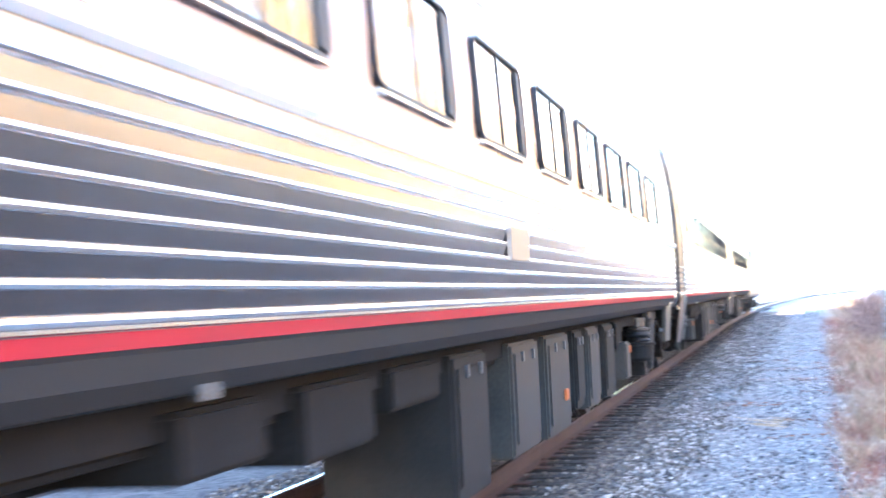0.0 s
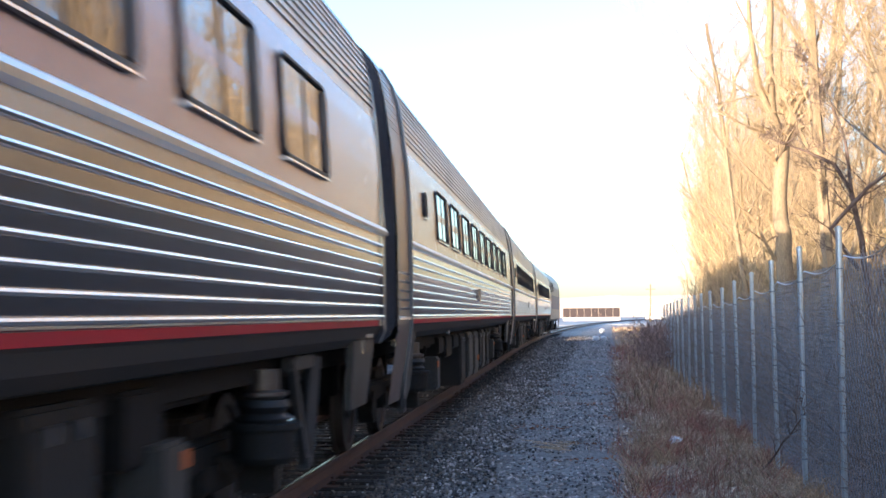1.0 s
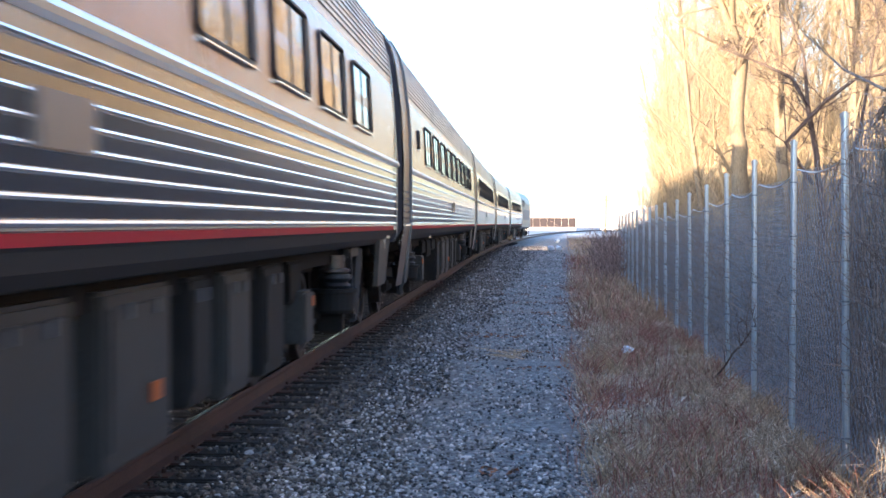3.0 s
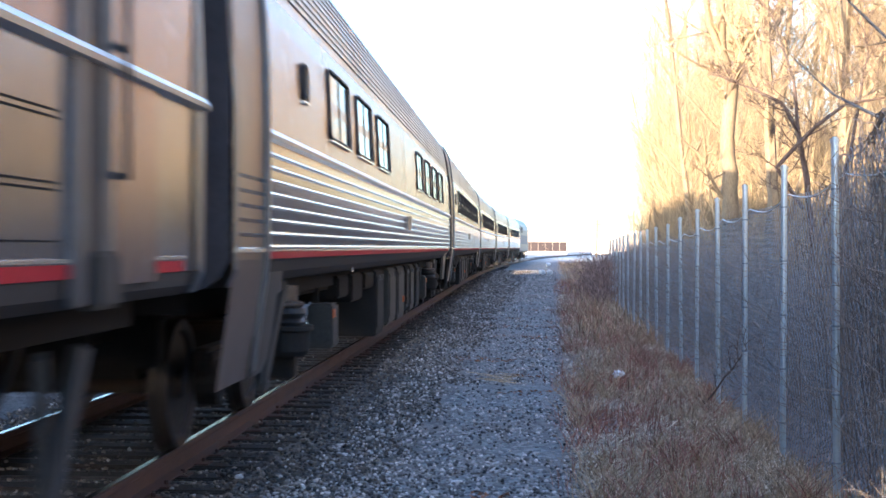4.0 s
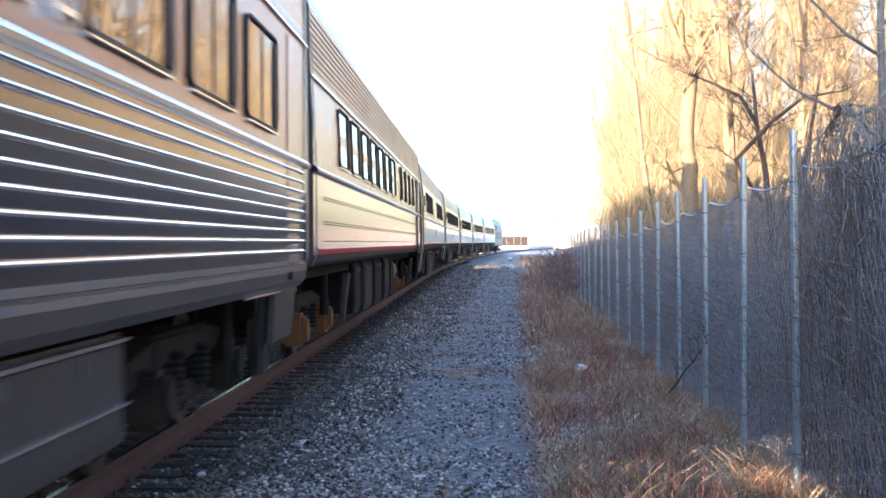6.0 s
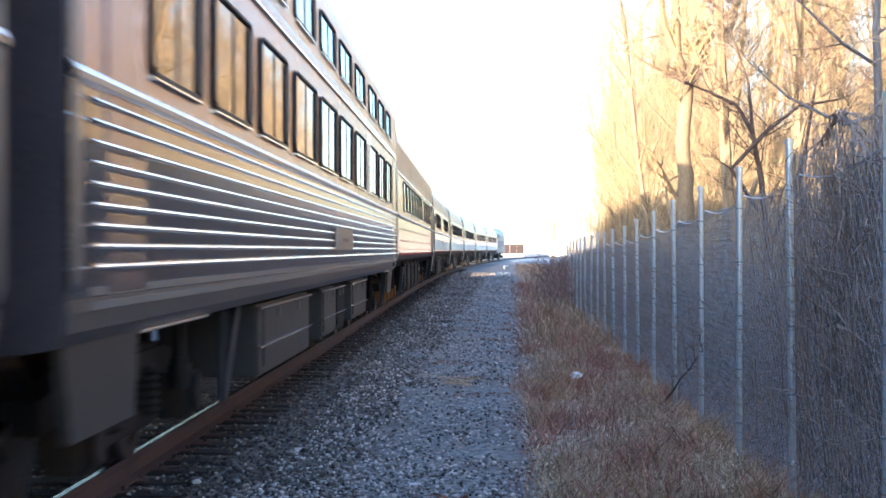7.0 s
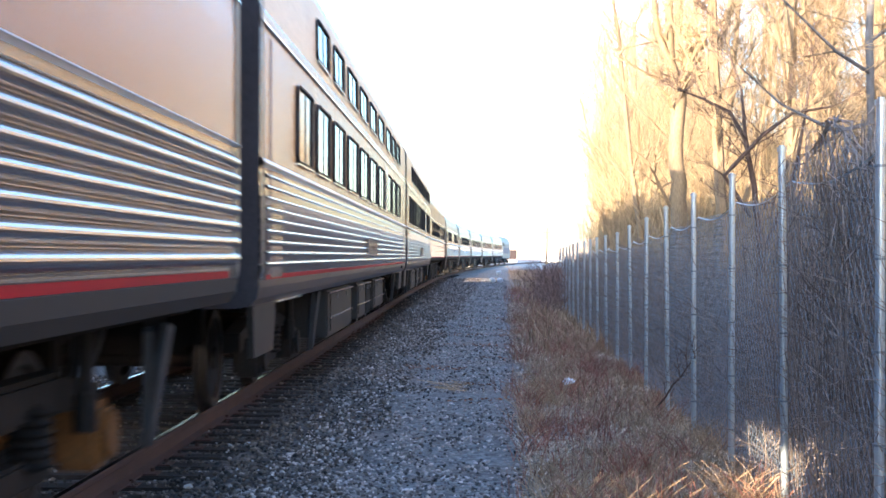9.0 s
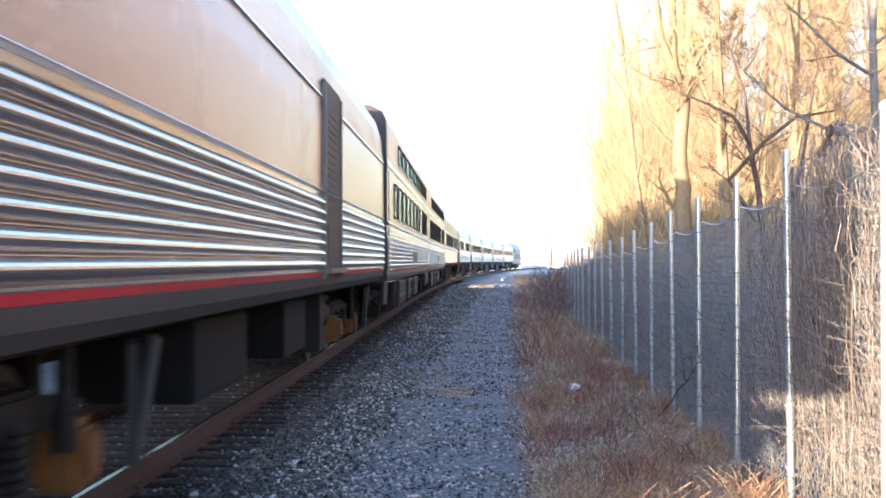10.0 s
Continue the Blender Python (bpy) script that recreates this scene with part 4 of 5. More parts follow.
def build_fence():
    fence = tagged(new("chain_link_fence"), "tall chain-link fence on galvanised posts overgrown with bare vines", "fence")
    fence.location = (0, 0, 0)
    rng = random.Random(7)
    ys = [2.5, 4.75, 6.95, 9.2, 11.3, 13.45, 15.5, 17.75, 19.8, 22.0, 24.2, 26.3, 28.4, 30.6, 32.7, 34.8, 37.0, 39.2, 41.4, 43.6]
    for y in ys:
        x, z = fence_x(y), fence_top(y)
        lean = rng.uniform(-0.012, 0.012)
        p = part("post", tube(0, 0, z / 2 - 0.1, 0.024, z + 0.2, "Z", 14), GALV, fence, at=Matrix.Translation((x, y, 0)) @ Matrix.Rotation(lean, 4, "Y"))
        part("cap", tube(0, 0, z + 0.005, 0.030, 0.05, "Z", 14, 0.012), GALV, p)
        for k in range(5):
            part("tie_band", tube(0, 0, 0.3 + k * (z - 0.6) / 4, 0.034, 0.012, "Z", 12), WIRE, p)
    # sagging line wire and its loose barbs
    v, f = [], []
    for a, b in zip(ys, ys[1:]):
        pts = []
        for i in range(9):
            u = i / 8
            y = a + (b - a) * u
            sag = 0.06 * math.sin(math.pi * u) * (1 + 0.4 * math.sin(a * 3))
            pts.append((fence_x(y) + 0.035, y, fence_top(y) - 0.20 - sag))
        for p, q in zip(pts, pts[1:]):
            strand(v, f, p, q, 0.006, 0.006, 3)
    part("line_wire", (v, f), GALV, fence)
    # woven diamonds
    v, f = [], []
    y, i = 2.2, 0
    while y < 44:
        step = 0.055 if y < 16 else (0.08 if y < 26 else 0.14)
        x, top = fence_x(y) + 0.045, fabric_top(y)
        bow = 0.02 * noise.noise((y * 0.8, 1, 0))
        n = int(top / step)
        w = 0.0028 if y < 16 else (0.0042 if y < 26 else 0.010)
        for k in range(n):
            z0, z1 = 0.02 + k * step, 0.02 + (k + 1) * step
            ya, yb = (y, y + step) if (k + i) % 2 else (y + step, y)
            xa, xb = x + bow + 0.02 * noise.noise((y, z0 * 1.5, 2)), x + bow + 0.02 * noise.noise((y, z1 * 1.5, 2))
            b = len(v)
            v += [(xa, ya - w, z0), (xa, ya + w, z0), (xb + 0.004, yb + w, z1), (xb + 0.004, yb - w, z1), (xa + 0.005, ya, z0), (xb, yb, z1)]
            f += [(b, b + 1, b + 2, b + 3), (b + 1, b + 4, b + 5, b + 2), (b + 4, b, b + 3, b + 5)]
            if y < 16:
                c = len(v)
                v += [(xb - 0.003, yb - 0.010, z1 - 0.004), (xb - 0.003, yb + 0.010, z1 - 0.004), (xb - 0.003, yb + 0.010, z1 + 0.004), (xb - 0.003, yb - 0.010, z1 + 0.004), (xb + 0.006, yb, z1)]
                f += [(c, c + 1, c + 2, c + 3), (c, c + 1, c + 4), (c + 3, c + 2, c + 4)]
        y += step
        i += 1
    tagged(part("fence_fabric", (v, f), WIRE, fence, "woven diamond wire fabric"), kind="stuff")
    return fence


def strand(v, f, p, q, r0, r1, n=3):
    """A tapered twig from p to q with n sides, added to v and f."""
    px, py, pz = p
    qx, qy, qz = q
    dx, dy, dz = qx - px, qy - py, qz - pz
    ln = math.sqrt(dx * dx + dy * dy + dz * dz) or 1e-6
    dx, dy, dz = dx / ln, dy / ln, dz / ln
    if abs(dz) < 0.9:
        ux, uy, uz = -dy, dx, 0.0
    else:
        ux, uy, uz = 0.0, -dz, dy
    l = math.sqrt(ux * ux + uy * uy + uz * uz) or 1.0
    ux, uy, uz = ux / l, uy / l, uz / l
    wx, wy, wz = dy * uz - dz * uy, dz * ux - dx * uz, dx * uy - dy * ux
    b = len(v)
    for cx, cy, cz, r in ((px, py, pz, r0), (qx, qy, qz, r1)):
        for k in range(n):
            a = 2 * math.pi * k / n
            c, s = math.cos(a) * r, math.sin(a) * r
            v.append((cx + ux * c + wx * s, cy + uy * c + wy * s, cz + uz * c + wz * s))
    for k in range(n):
        m = (k + 1) % n
        f.append((b + k, b + m, b + n + m, b + n + k))


build_fence()


# ---------- trees ----------
def grow(rng, height, spread, trunk, crown, lean=0.0):
    """A bare winter tree: limbs fork again and again into fine twigs."""
    def limb(p, d, length, r, level):
        segs = (5, 3, 3, 2, 1)[level]
        q = Vector(p)
        d = Vector(d).normalized()
        for i in range(segs):
            nd = (d + Vector((rng.uniform(-1, 1), rng.uniform(-1, 1), rng.uniform(-0.4, 0.8))) * (0.12 if level == 0 else 0.34)).normalized()
            e = q + nd * (length / segs)
            r1 = r * (1 - 0.8 * (i + 1) / segs * (0.75 if level == 0 else 0.9))
            r0 = r * (1 - 0.8 * i / segs * (0.75 if level == 0 else 0.9))
            v, f = trunk if level < 2 else crown
            strand(v, f, q, e, r0, r1, 6 if level == 0 else (4 if level == 1 else 3))
            if level < 4 and (level > 0 or i >= 1):
                kids = (3 if level == 0 else 2) + (1 if rng.random() < (0.45 if level < 2 else 0.7) else 0)
                for _ in range(kids):
                    a = rng.uniform(0, 6.283)
                    side = Vector((math.cos(a), math.sin(a), rng.uniform(0.1, 1.0)))
                    nd2 = (nd * (0.55 if level else 0.45) + side * spread).normalized()
                    limb(q + (e - q) * rng.random(), nd2, length * (rng.uniform(0.18, 0.40) if level == 0 else rng.uniform(0.36, 0.60)), max(r1 * rng.uniform(0.36, 0.56), 0.0038), level + 1)
            q, d = e, nd
    limb((0, 0, -0.1), (lean, 0, 1), height, height * 0.0095, 0)


TREES = []
for i, (hh, sp, ln) in enumerate(((13, 0.40, 0.02), (15, 0.32, -0.02), (11, 0.48, 0.03), (14, 0.36, 0.0), (8, 0.85, -0.08))):
    tv, cv = ([], []), ([], [])
    grow(random.Random(20 + i), hh, sp, tv, cv, ln)
    TREES.append((mesh_of("trunk", tv[0], tv[1], BARK), mesh_of("crown", cv[0], cv[1], TWIG)))


def plant(kind, x, y, turn, size):
    t = tagged(new("tree"), "tall bare winter tree in low golden sunlight" if kind != 4 else "spreading bare small tree with crooked limbs", "tree", "trees behind the fence")
    t.matrix_basis = pose(x, y, 0, 0, 0, turn) @ Matrix.Scale(size, 4)
    part("trunk", TREES[kind][0], BARK, t)
    part("crown", TREES[kind][1], TWIG, t)
    return t


def sprout(rng, v, f, p, d, length, r, level):
    """A crooked side limb that forks into twigs."""
    q, d = Vector(p), Vector(d).normalized()
    n = 4 if level else 6
    for i in range(n):
        d = (d + Vector((rng.uniform(-1, 1), rng.uniform(-1, 1), rng.uniform(-0.7, 0.9))) * 0.28).normalized()
        e = q + d * (length / n)
        strand(v, f, q, e, r * (1 - 0.7 * i / n), r * (1 - 0.7 * (i + 1) / n), 5 if level == 0 else 3)
        if level < 3:
            for _ in range(2 if rng.random() < 0.6 else 1):
                a = rng.uniform(0, 6.283)
                side = Vector((math.cos(a), math.sin(a), rng.uniform(-0.2, 0.9)))
                sprout(rng, v, f, e, d * 0.5 + side * 0.8, length * rng.uniform(0.30, 0.5), max(r * 0.42, 0.004), level + 1)
        q = e


def skin(v, f, run, n=10):
    """One round skin over a run of (centre, radius) knots."""
    base = len(v)
    ux = None
    for i, (c, r) in enumerate(run):
        d = (run[min(i + 1, len(run) - 1)][0] - run[max(i - 1, 0)][0]).normalized()
        ux = (Vector((1, 0, 0)) if ux is None else ux)
        ux = ux - d * ux.dot(d)
        ux = (ux if ux.length > 0.05 else Vector((0, 1, 0)) - d * d.y).normalized()
        w = d.cross(ux)
        v += [tuple(c + (ux * math.cos(2 * math.pi * k / n) + w * math.sin(2 * math.pi * k / n)) * r) for k in range(n)]
    for i in range(len(run) - 1):
        for k in range(n):
            a, b = base + i * n + k, base + i * n + (k + 1) % n
            f.append((a, b, b + n, a + n))


def crooked_tree(x, y, seed, limbs, bark, twig, twigs, reach, label, girth=1.0):
    """A tree with its own main limbs: each limb is a run of (x, y, z, radius) knots about the base."""
    rng = random.Random(seed)
    t = tagged(new("tree"), label, "tree", "trees behind the fence")
    t.matrix_basis = pose(x, y, 0)
    tv, tf, cv, cf = [], [], [], []
    for knots in limbs:
        knots = [(a, b, c, r * girth) for a, b, c, r in knots]
        run = []
        for a, b in zip(knots, knots[1:]):
            n = 4
            p = Vector(a[:3])
            if not run:
                run.append((p.copy(), a[3]))
            for k in range(1, n + 1):
                u = k / n
                wob = Vector((rng.gauss(0, 1), rng.gauss(0, 1), 0)) * 0.12 * b[3] if k < n else Vector((0, 0, 0))
                q = Vector(a[:3]).lerp(Vector(b[:3]), u) + wob
                run.append((q.copy(), a[3] + (b[3] - a[3]) * u))
                if q.z > limbs[0][0][2] + 2.4 and rng.random() < twigs:
                    g = rng.uniform(0, 6.283)
                    sprout(rng, cv, cf, q, (math.cos(g), math.sin(g), rng.uniform(0.0, 1.0)), reach * rng.uniform(0.5, 1.0), max(b[3] * 0.35, 0.008), 1)
                p = q
        skin(tv, tf, run)
        tip = Vector(knots[-1][:3])
        away = tip - Vector(knots[-2][:3])
        sprout(rng, cv, cf, tip, away, reach * 0.7, knots[-1][3], 0)
    part("trunk", mesh_of("trunk", tv, tf, bark, True), bark, t)
    part("crown", (cv, cf), twig, t)
    return t


def woods():
    rng = random.Random(11)
    # the tall forked tree by the fence
    crooked_tree(5.25, 36.0, 5, (
        ((0.1, 0, -0.1, 0.27), (0.0, 0, 2.6, 0.21), (-0.1, 0, 4.4, 0.18), (0.02, 0, 5.8, 0.17)),
        ((0.02, 0, 5.8, 0.15), (-0.22, 0.1, 6.5, 0.13), (-0.25, 0.2, 8.2, 0.10), (-0.1, 0.3, 11.0, 0.06)),
        ((-0.22, 0.1, 6.5, 0.10), (-0.55, 0, 7.2, 0.08), (-0.75, -0.2, 8.6, 0.06), (-0.8, -0.2, 10.6, 0.04)),
        ((0.02, 0, 5.8, 0.13), (0.75, 0.2, 6.5, 0.11), (1.25, 0.3, 7.5, 0.08), (1.5, 0.2, 9.8, 0.05))),
        BARK, TWIG, 0.55, 2.2, "tall forked tree with thick pale sunlit trunk")
    # a crooked tree before the sunlit wood, its shade put into the bark colour
    crooked_tree(4.05, 20.0, 8, (
        ((0.0, 0, -0.1, 0.085), (0.0, 0, 1.6, 0.075), (-0.1, 0, 2.6, 0.065), (-0.22, 0, 3.25, 0.055), (-0.42, 0.1, 3.65, 0.042), (-0.78, 0.2, 3.85, 0.03)),
        ((-0.15, 0, 2.2, 0.05), (-0.55, -0.2, 2.75, 0.045), (-0.05, -0.3, 3.3, 0.045), (0.35, -0.3, 3.6, 0.035), (0.9, -0.2, 3.7, 0.022)),
        ((-0.22, 0, 3.25, 0.045), (-0.25, 0.2, 4.0, 0.032), (-0.5, 0.3, 4.8, 0.02)),
        ((0.0, 0, 1.6, 0.05), (0.5, 0.1, 2.9, 0.04), (0.75, 0.3, 4.2, 0.025))),
        DARKBARK, DARKBARK, 0.5, 0.9, "crooked small tree with bent limbs, shade in its bark colour", 0.62)
    crooked_tree(3.62, 13.0, 9, (
        ((0.0, 0, -0.1, 0.06), (0.0, 0, 2.4, 0.052), (-0.03, 0, 3.6, 0.048), (0.05, 0, 5.5, 0.035)),
        ((0.0, 0, 2.85, 0.030), (-0.3, 0.1, 2.78, 0.024), (-0.75, 0.3, 3.05, 0.016), (-1.1, 0.4, 3.4, 0.010)),
        ((-0.02, 0, 3.3, 0.026), (-0.4, -0.3, 3.45, 0.020), (-0.9, -0.4, 3.9, 0.012)),
        ((0.0, 0, 3.6, 0.024), (0.45, 0.2, 3.9, 0.018), (0.9, 0.2, 4.6, 0.010))),
        GREYBARK, TWIG, 0.8, 0.9, "slender grey-barked tree with long thin branches", 0.72)
    plant(4, 7.2, 22.0, 75, 1.1)
    plant(4, 6.6, 17.0, 300, 1.0)
    plant(2, 8.0, 31.0, 140, 0.9)
    for x, y, turn, size in ((4.6, 11.6, 10, 0.50), (4.9, 14.2, 120, 0.56), (5.2, 17.5, 310, 0.62)):
        plant(4, x, y, turn, size)
    for y in range(10, 132, 4):
        for row in range(3):
            x = max(6.4, 1.6 + 0.086 * y) + row * 3.0 + rng.uniform(-0.7, 0.9)
            if y < 30 and row == 0:
                x += 3.0
            plant(rng.choice((0, 1, 2, 3, 1, 3)), x, y + rng.uniform(-1.8, 1.8), rng.uniform(0, 360), rng.uniform(0.75, 1.1) * (1.0 if y < 60 else 0.85))


woods()


def far_ridge(name, x0, x1, y0, y1, height, seed, label, material=HILL):
    """A wooded rise: an uneven bank whose top is broken by twig clumps."""
    rng = random.Random(seed)
    nx, v, f = 60, [], []
    for i in range(nx + 1):
        u = i / nx
        x, y = x0 + (x1 - x0) * u, y0 + (y1 - y0) * u
        hgt = height * (0.75 + 0.35 * noise.noise((u * 6, seed, 0)) + 0.25 * noise.noise((u * 22, seed, 3)))
        v += [(x, y, -0.5), (x + hgt * 0.25, y + hgt * 0.4, hgt * 0.6), (x + hgt * 0.5, y + hgt * 0.9, hgt), (x + hgt * 1.2, y + hgt * 2, -0.5)]
    for i in range(nx):
        for k in range(3):
            a = i * 4 + k
            f.append((a, a + 4, a + 5, a + 1))
    b = tagged(part(name, (v, f), material), label, "hillside", kind="structure")
    return b


far_ridge("hillside_wooded", 21, 21, -40, 175, 15.0, 3, "brown wooded bank behind the fence and trees")
far_ridge("hillside_distant", -260, 420, 640, 560, 11.0, 8, "wooded hills on the horizon, haze painted into their colour", HAZE)


def far_woods():
    """The deep stand of slender bare stems along the bank, too many to count."""
    rng = random.Random(13)
    v, f = [], []
    for _ in range(2600):
        y = 45 + 115 * rng.random()
        x = max(6.2, 0.092 * y + rng.gauss(0.5, 0.5)) + 10.0 * rng.random() ** 1.3
        h = rng.uniform(4.0, 11.5) * (0.75 + 0.5 * noise.noise((x * 0.35, y * 0.09, 2)))
        p, d, r = Vector((x, y, -0.1)), Vector((rng.gauss(0, 0.07), rng.gauss(0, 0.07), 1)), rng.uniform(0.02, 0.055)
        for k in range(5):
            q = p + d.normalized() * h / 5
            strand(v, f, p, q, r * (1 - k * 0.18), r * (1 - (k + 1) * 0.18), 3)
            for _ in range(1 if k == 0 else 4):
                g = rng.uniform(0, 6.283)
                e = q + Vector((math.cos(g), math.sin(g), rng.uniform(0.0, 1.2))) * rng.uniform(0.4, 1.2)
                strand(v, f, p.lerp(q, rng.random()), e, 0.013, 0.006, 3)
            p, d = q, d + Vector((rng.gauss(0, 0.14), rng.gauss(0, 0.14), 0))
    return tagged(part("far_woods", (v, f), FARTWIG), "dense stand of slender bare trees, low-sun glow in their colour", "woods", kind="stuff")


far_woods()


def thicket(name, count, seed, place, size, material, label, category, sides=3, thick=0.004, away=0.0):
    rng = random.Random(seed)
    v, f = [], []
    for _ in range(count):
        x, y, z, reach = place(rng)
        d = Vector((rng.uniform(-1, 1) + away, rng.uniform(-1, 1), rng.uniform(0.3, 1.6))).normalized()
        p = Vector((x, y, z))
        ln = reach * rng.uniform(0.5, 1.0) * size
        for k in range(4):
            q = p + d * (ln / 4)
            strand(v, f, p, q, thick * (1 - k * 0.18), thick * (1 - (k + 1) * 0.18), sides)
            if rng.random() < 0.7:
                w = (d + Vector((rng.uniform(-1, 1), rng.uniform(-1, 1), rng.uniform(-0.5, 0.8)))).normalized()
                strand(v, f, q, q + w * ln * 0.28, thick * 0.6, thick * 0.3, sides)
            p = q
            d = (d + Vector((rng.uniform(-1, 1), rng.uniform(-1, 1), rng.uniform(-1.1, 0.6))) * 0.42).normalized()
    return tagged(part(name, (v, f), material), label, category, kind="stuff")


def behind_fence(rng):
    y = 3.0 + 43 * rng.random() ** 1.5
    return fence_x(y) + rng.uniform(0.12, 1.2), y, 1.2 * rng.random() ** 1.3, 0.85


def on_fence(rng):
    y = 3.0 + 40 * rng.random() ** 1.4
    return fence_x(y) + rng.uniform(0.05, 0.22), y, rng.uniform(0.1, 1.5), 0.7


def arching(rng):
    y = rng.gauss(8.05, 0.42)
    return fence_x(y) + rng.uniform(0.05, 0.6), y, rng.uniform(0.9, 1.95), 0.62


def back_shrubs(rng):
    y = 6 + 60 * rng.random() ** 1.2
    return fence_x(y) + rng.uniform(1.0, 3.6), y, rng.uniform(0, 1.3), 1.3


thicket("brush", 8500, 31, behind_fence, 1.0, VINE, "tangled bare brush pressed against the fence", "brush", 3, 0.004, 0.6)
thicket("vines", 2200, 32, on_fence, 1.0, VINE, "dry vines woven through the fence wire", "vines", 3, 0.0035)
thicket("arching_vines", 420, 33, arching, 1.0, VINE, "arching heap of bare vines over the fence top", "vines", 3, 0.004)


def hanging_vines():
    """Bare vine stems that climb the wire, bend over its top edge and hang down again."""
    rng = random.Random(36)
    v, f = [], []
    for i in range(300):
        y = rng.uniform(6.9, 10.6) if i % 3 else rng.gauss(8.0, 0.5)
        x, top = fence_x(y) + rng.uniform(0.0, 0.35), fabric_top(y) * rng.uniform(0.80, 1.02)
        p = Vector((x, y, rng.uniform(0.0, 1.2)))
        n = 7
        rise = (top - p.z) / n
        for k in range(n):
            q = p + Vector((rng.gauss(0, 0.02), rng.gauss(0, 0.035), rise))
            strand(v, f, p, q, 0.0034, 0.003, 3)
            p = q
        side = rng.choice((-1, 1))
        for k in range(rng.randrange(2, 6)):
            q = p + Vector((rng.gauss(-0.01, 0.02), side * rng.uniform(0.02, 0.10), 0.05 - 0.05 * k))
            strand(v, f, p, q, 0.0028, 0.0024, 3)
            p = q
    for i in range(8):
        y = rng.uniform(6.95, 7.9)
        p = Vector((fence_x(y) + rng.uniform(0, 0.1), y, fabric_top(y) + rng.uniform(-0.05, 0.03)))
        for k in range(8):
            y += 0.17
            q = Vector((fence_x(y) + rng.uniform(0, 0.1), y, fabric_top(y) + rng.uniform(-0.06, 0.04)))
            strand(v, f, p, q, 0.005, 0.005, 3)
            p = q
    return tagged(part("hanging_vines", (v, f), VINE), "bare grey vine stems hanging over the fence wire", "vines", kind="stuff")


hanging_vines()

def fence_end(rng):
    y = rng.uniform(37, 52)
    return fence_x(y) + rng.gauss(-0.2, 0.35), y, 1.1 * rng.random(), 1.0


thicket("end_brush", 700, 35, fence_end, 0.75, DEADBRUSH, "reddish bare bushes at the fence's far end", "bushes", 3, 0.010)
thicket("shrubs", 2600, 34, back_shrubs, 1.0, TWIG, "sunlit leafless shrubs behind the fence", "shrubs", 3, 0.006)


# ---------- verge ----------
def verge_edge(y):
    return 0.22 + 0.025 * y


def blades(name, count, seed, material, label, ymin, ymax, hmin, hmax, dense, x_in=0.0, x_out=None, width=0.0035):
    rng = random.Random(seed)
    v, f = [], []
    for _ in range(count):
        y = ymin + (ymax - ymin) * rng.random() ** dense
        a, b = verge_edge(y) + x_in, (fence_x(y) + 0.1 if x_out is None else verge_edge(y) + x_out)
        a += 0.45 * noise.noise((y * 0.55, 4.0, 1.0)) + 0.2 * noise.noise((y * 2.1, 7.0, 1.0))
        x = a + (b - a) * rng.random()
        if x - a < 0.6 and rng.random() > 0.25 + (x - a):
            continue
        if noise.noise((x * 1.6, y * 0.9, seed)) < rng.uniform(-0.45, 0.15):
            continue
        h = rng.uniform(hmin, hmax) * (0.7 + 0.6 * rng.random())
        t = rng.uniform(0, 6.283)
        lx, ly = math.cos(t) * h * rng.uniform(0.2, 1.3), math.sin(t) * h * rng.uniform(0.2, 1.3)
        wx, wy = -math.sin(t) * width, math.cos(t) * width
        k = len(v)
        v += [(x - wx, y - wy, -0.02), (x + wx, y + wy, -0.02), (x + lx * 0.4 + wx * 0.8, y + ly * 0.4 + wy * 0.8, h * 0.6), (x + lx * 0.4 - wx * 0.8, y + ly * 0.4 - wy * 0.8, h * 0.6), (x + lx, y + ly, h * rng.uniform(0.75, 1.0))]
        f += [(k, k + 1, k + 2, k + 3), (k + 3, k + 2, k + 4)]
    return tagged(part(name, (v, f), material), label, "grass", kind="stuff")


blades("dry_grass", 60000, 41, GRASS, "matted straw-coloured dead grass along the fence", 6, 45, 0.05, 0.20, 1.7, 0.0, None, 0.0028)
blades("weeds", 17000, 42, WEED, "reddish dry weed stalks at the path's edge", 7, 70, 0.06, 0.34, 1.3, -0.12, 1.1, 0.003)
blades("far_weeds", 9000, 43, GRASS, "distant strip of dry tan weeds", 24, 150, 0.12, 0.50, 1.6, 0.1, 3.2, 0.010)


def straw_litter():
    """Flattened stems lying on the soil."""
    rng = random.Random(45)
    v, f = [], []
    for _ in range(46000):
        y = 7 + 42 * rng.random() ** 1.8
        a, b = verge_edge(y) - 0.1, fence_x(y)
        x = a + (b - a) * rng.random()
        if noise.noise((x * 2.0, y * 1.2, 5)) < rng.uniform(-0.4, 0.3):
            continue
        t, ln, z = rng.uniform(0, 6.283), rng.uniform(0.05, 0.24), rng.uniform(0.0, 0.08)
        c, q = math.cos(t), math.sin(t)
        w = 0.003 + 0.0001 * y
        k = len(v)
        dz = rng.uniform(-0.01, 0.06)
        v += [(x + q * w, y - c * w, z), (x - q * w, y + c * w, z + 0.002), (x + c * ln - q * w * 0.5, y + q * ln + c * w * 0.5, z + dz), (x + c * ln + q * w * 0.5, y + q * ln - c * w * 0.5, z + dz)]
        f.append((k, k + 1, k + 2, k + 3))
    return tagged(part("straw", (v, f), STRAW), "flattened bleached straw lying on the verge", "straw", kind="stuff")


straw_litter()


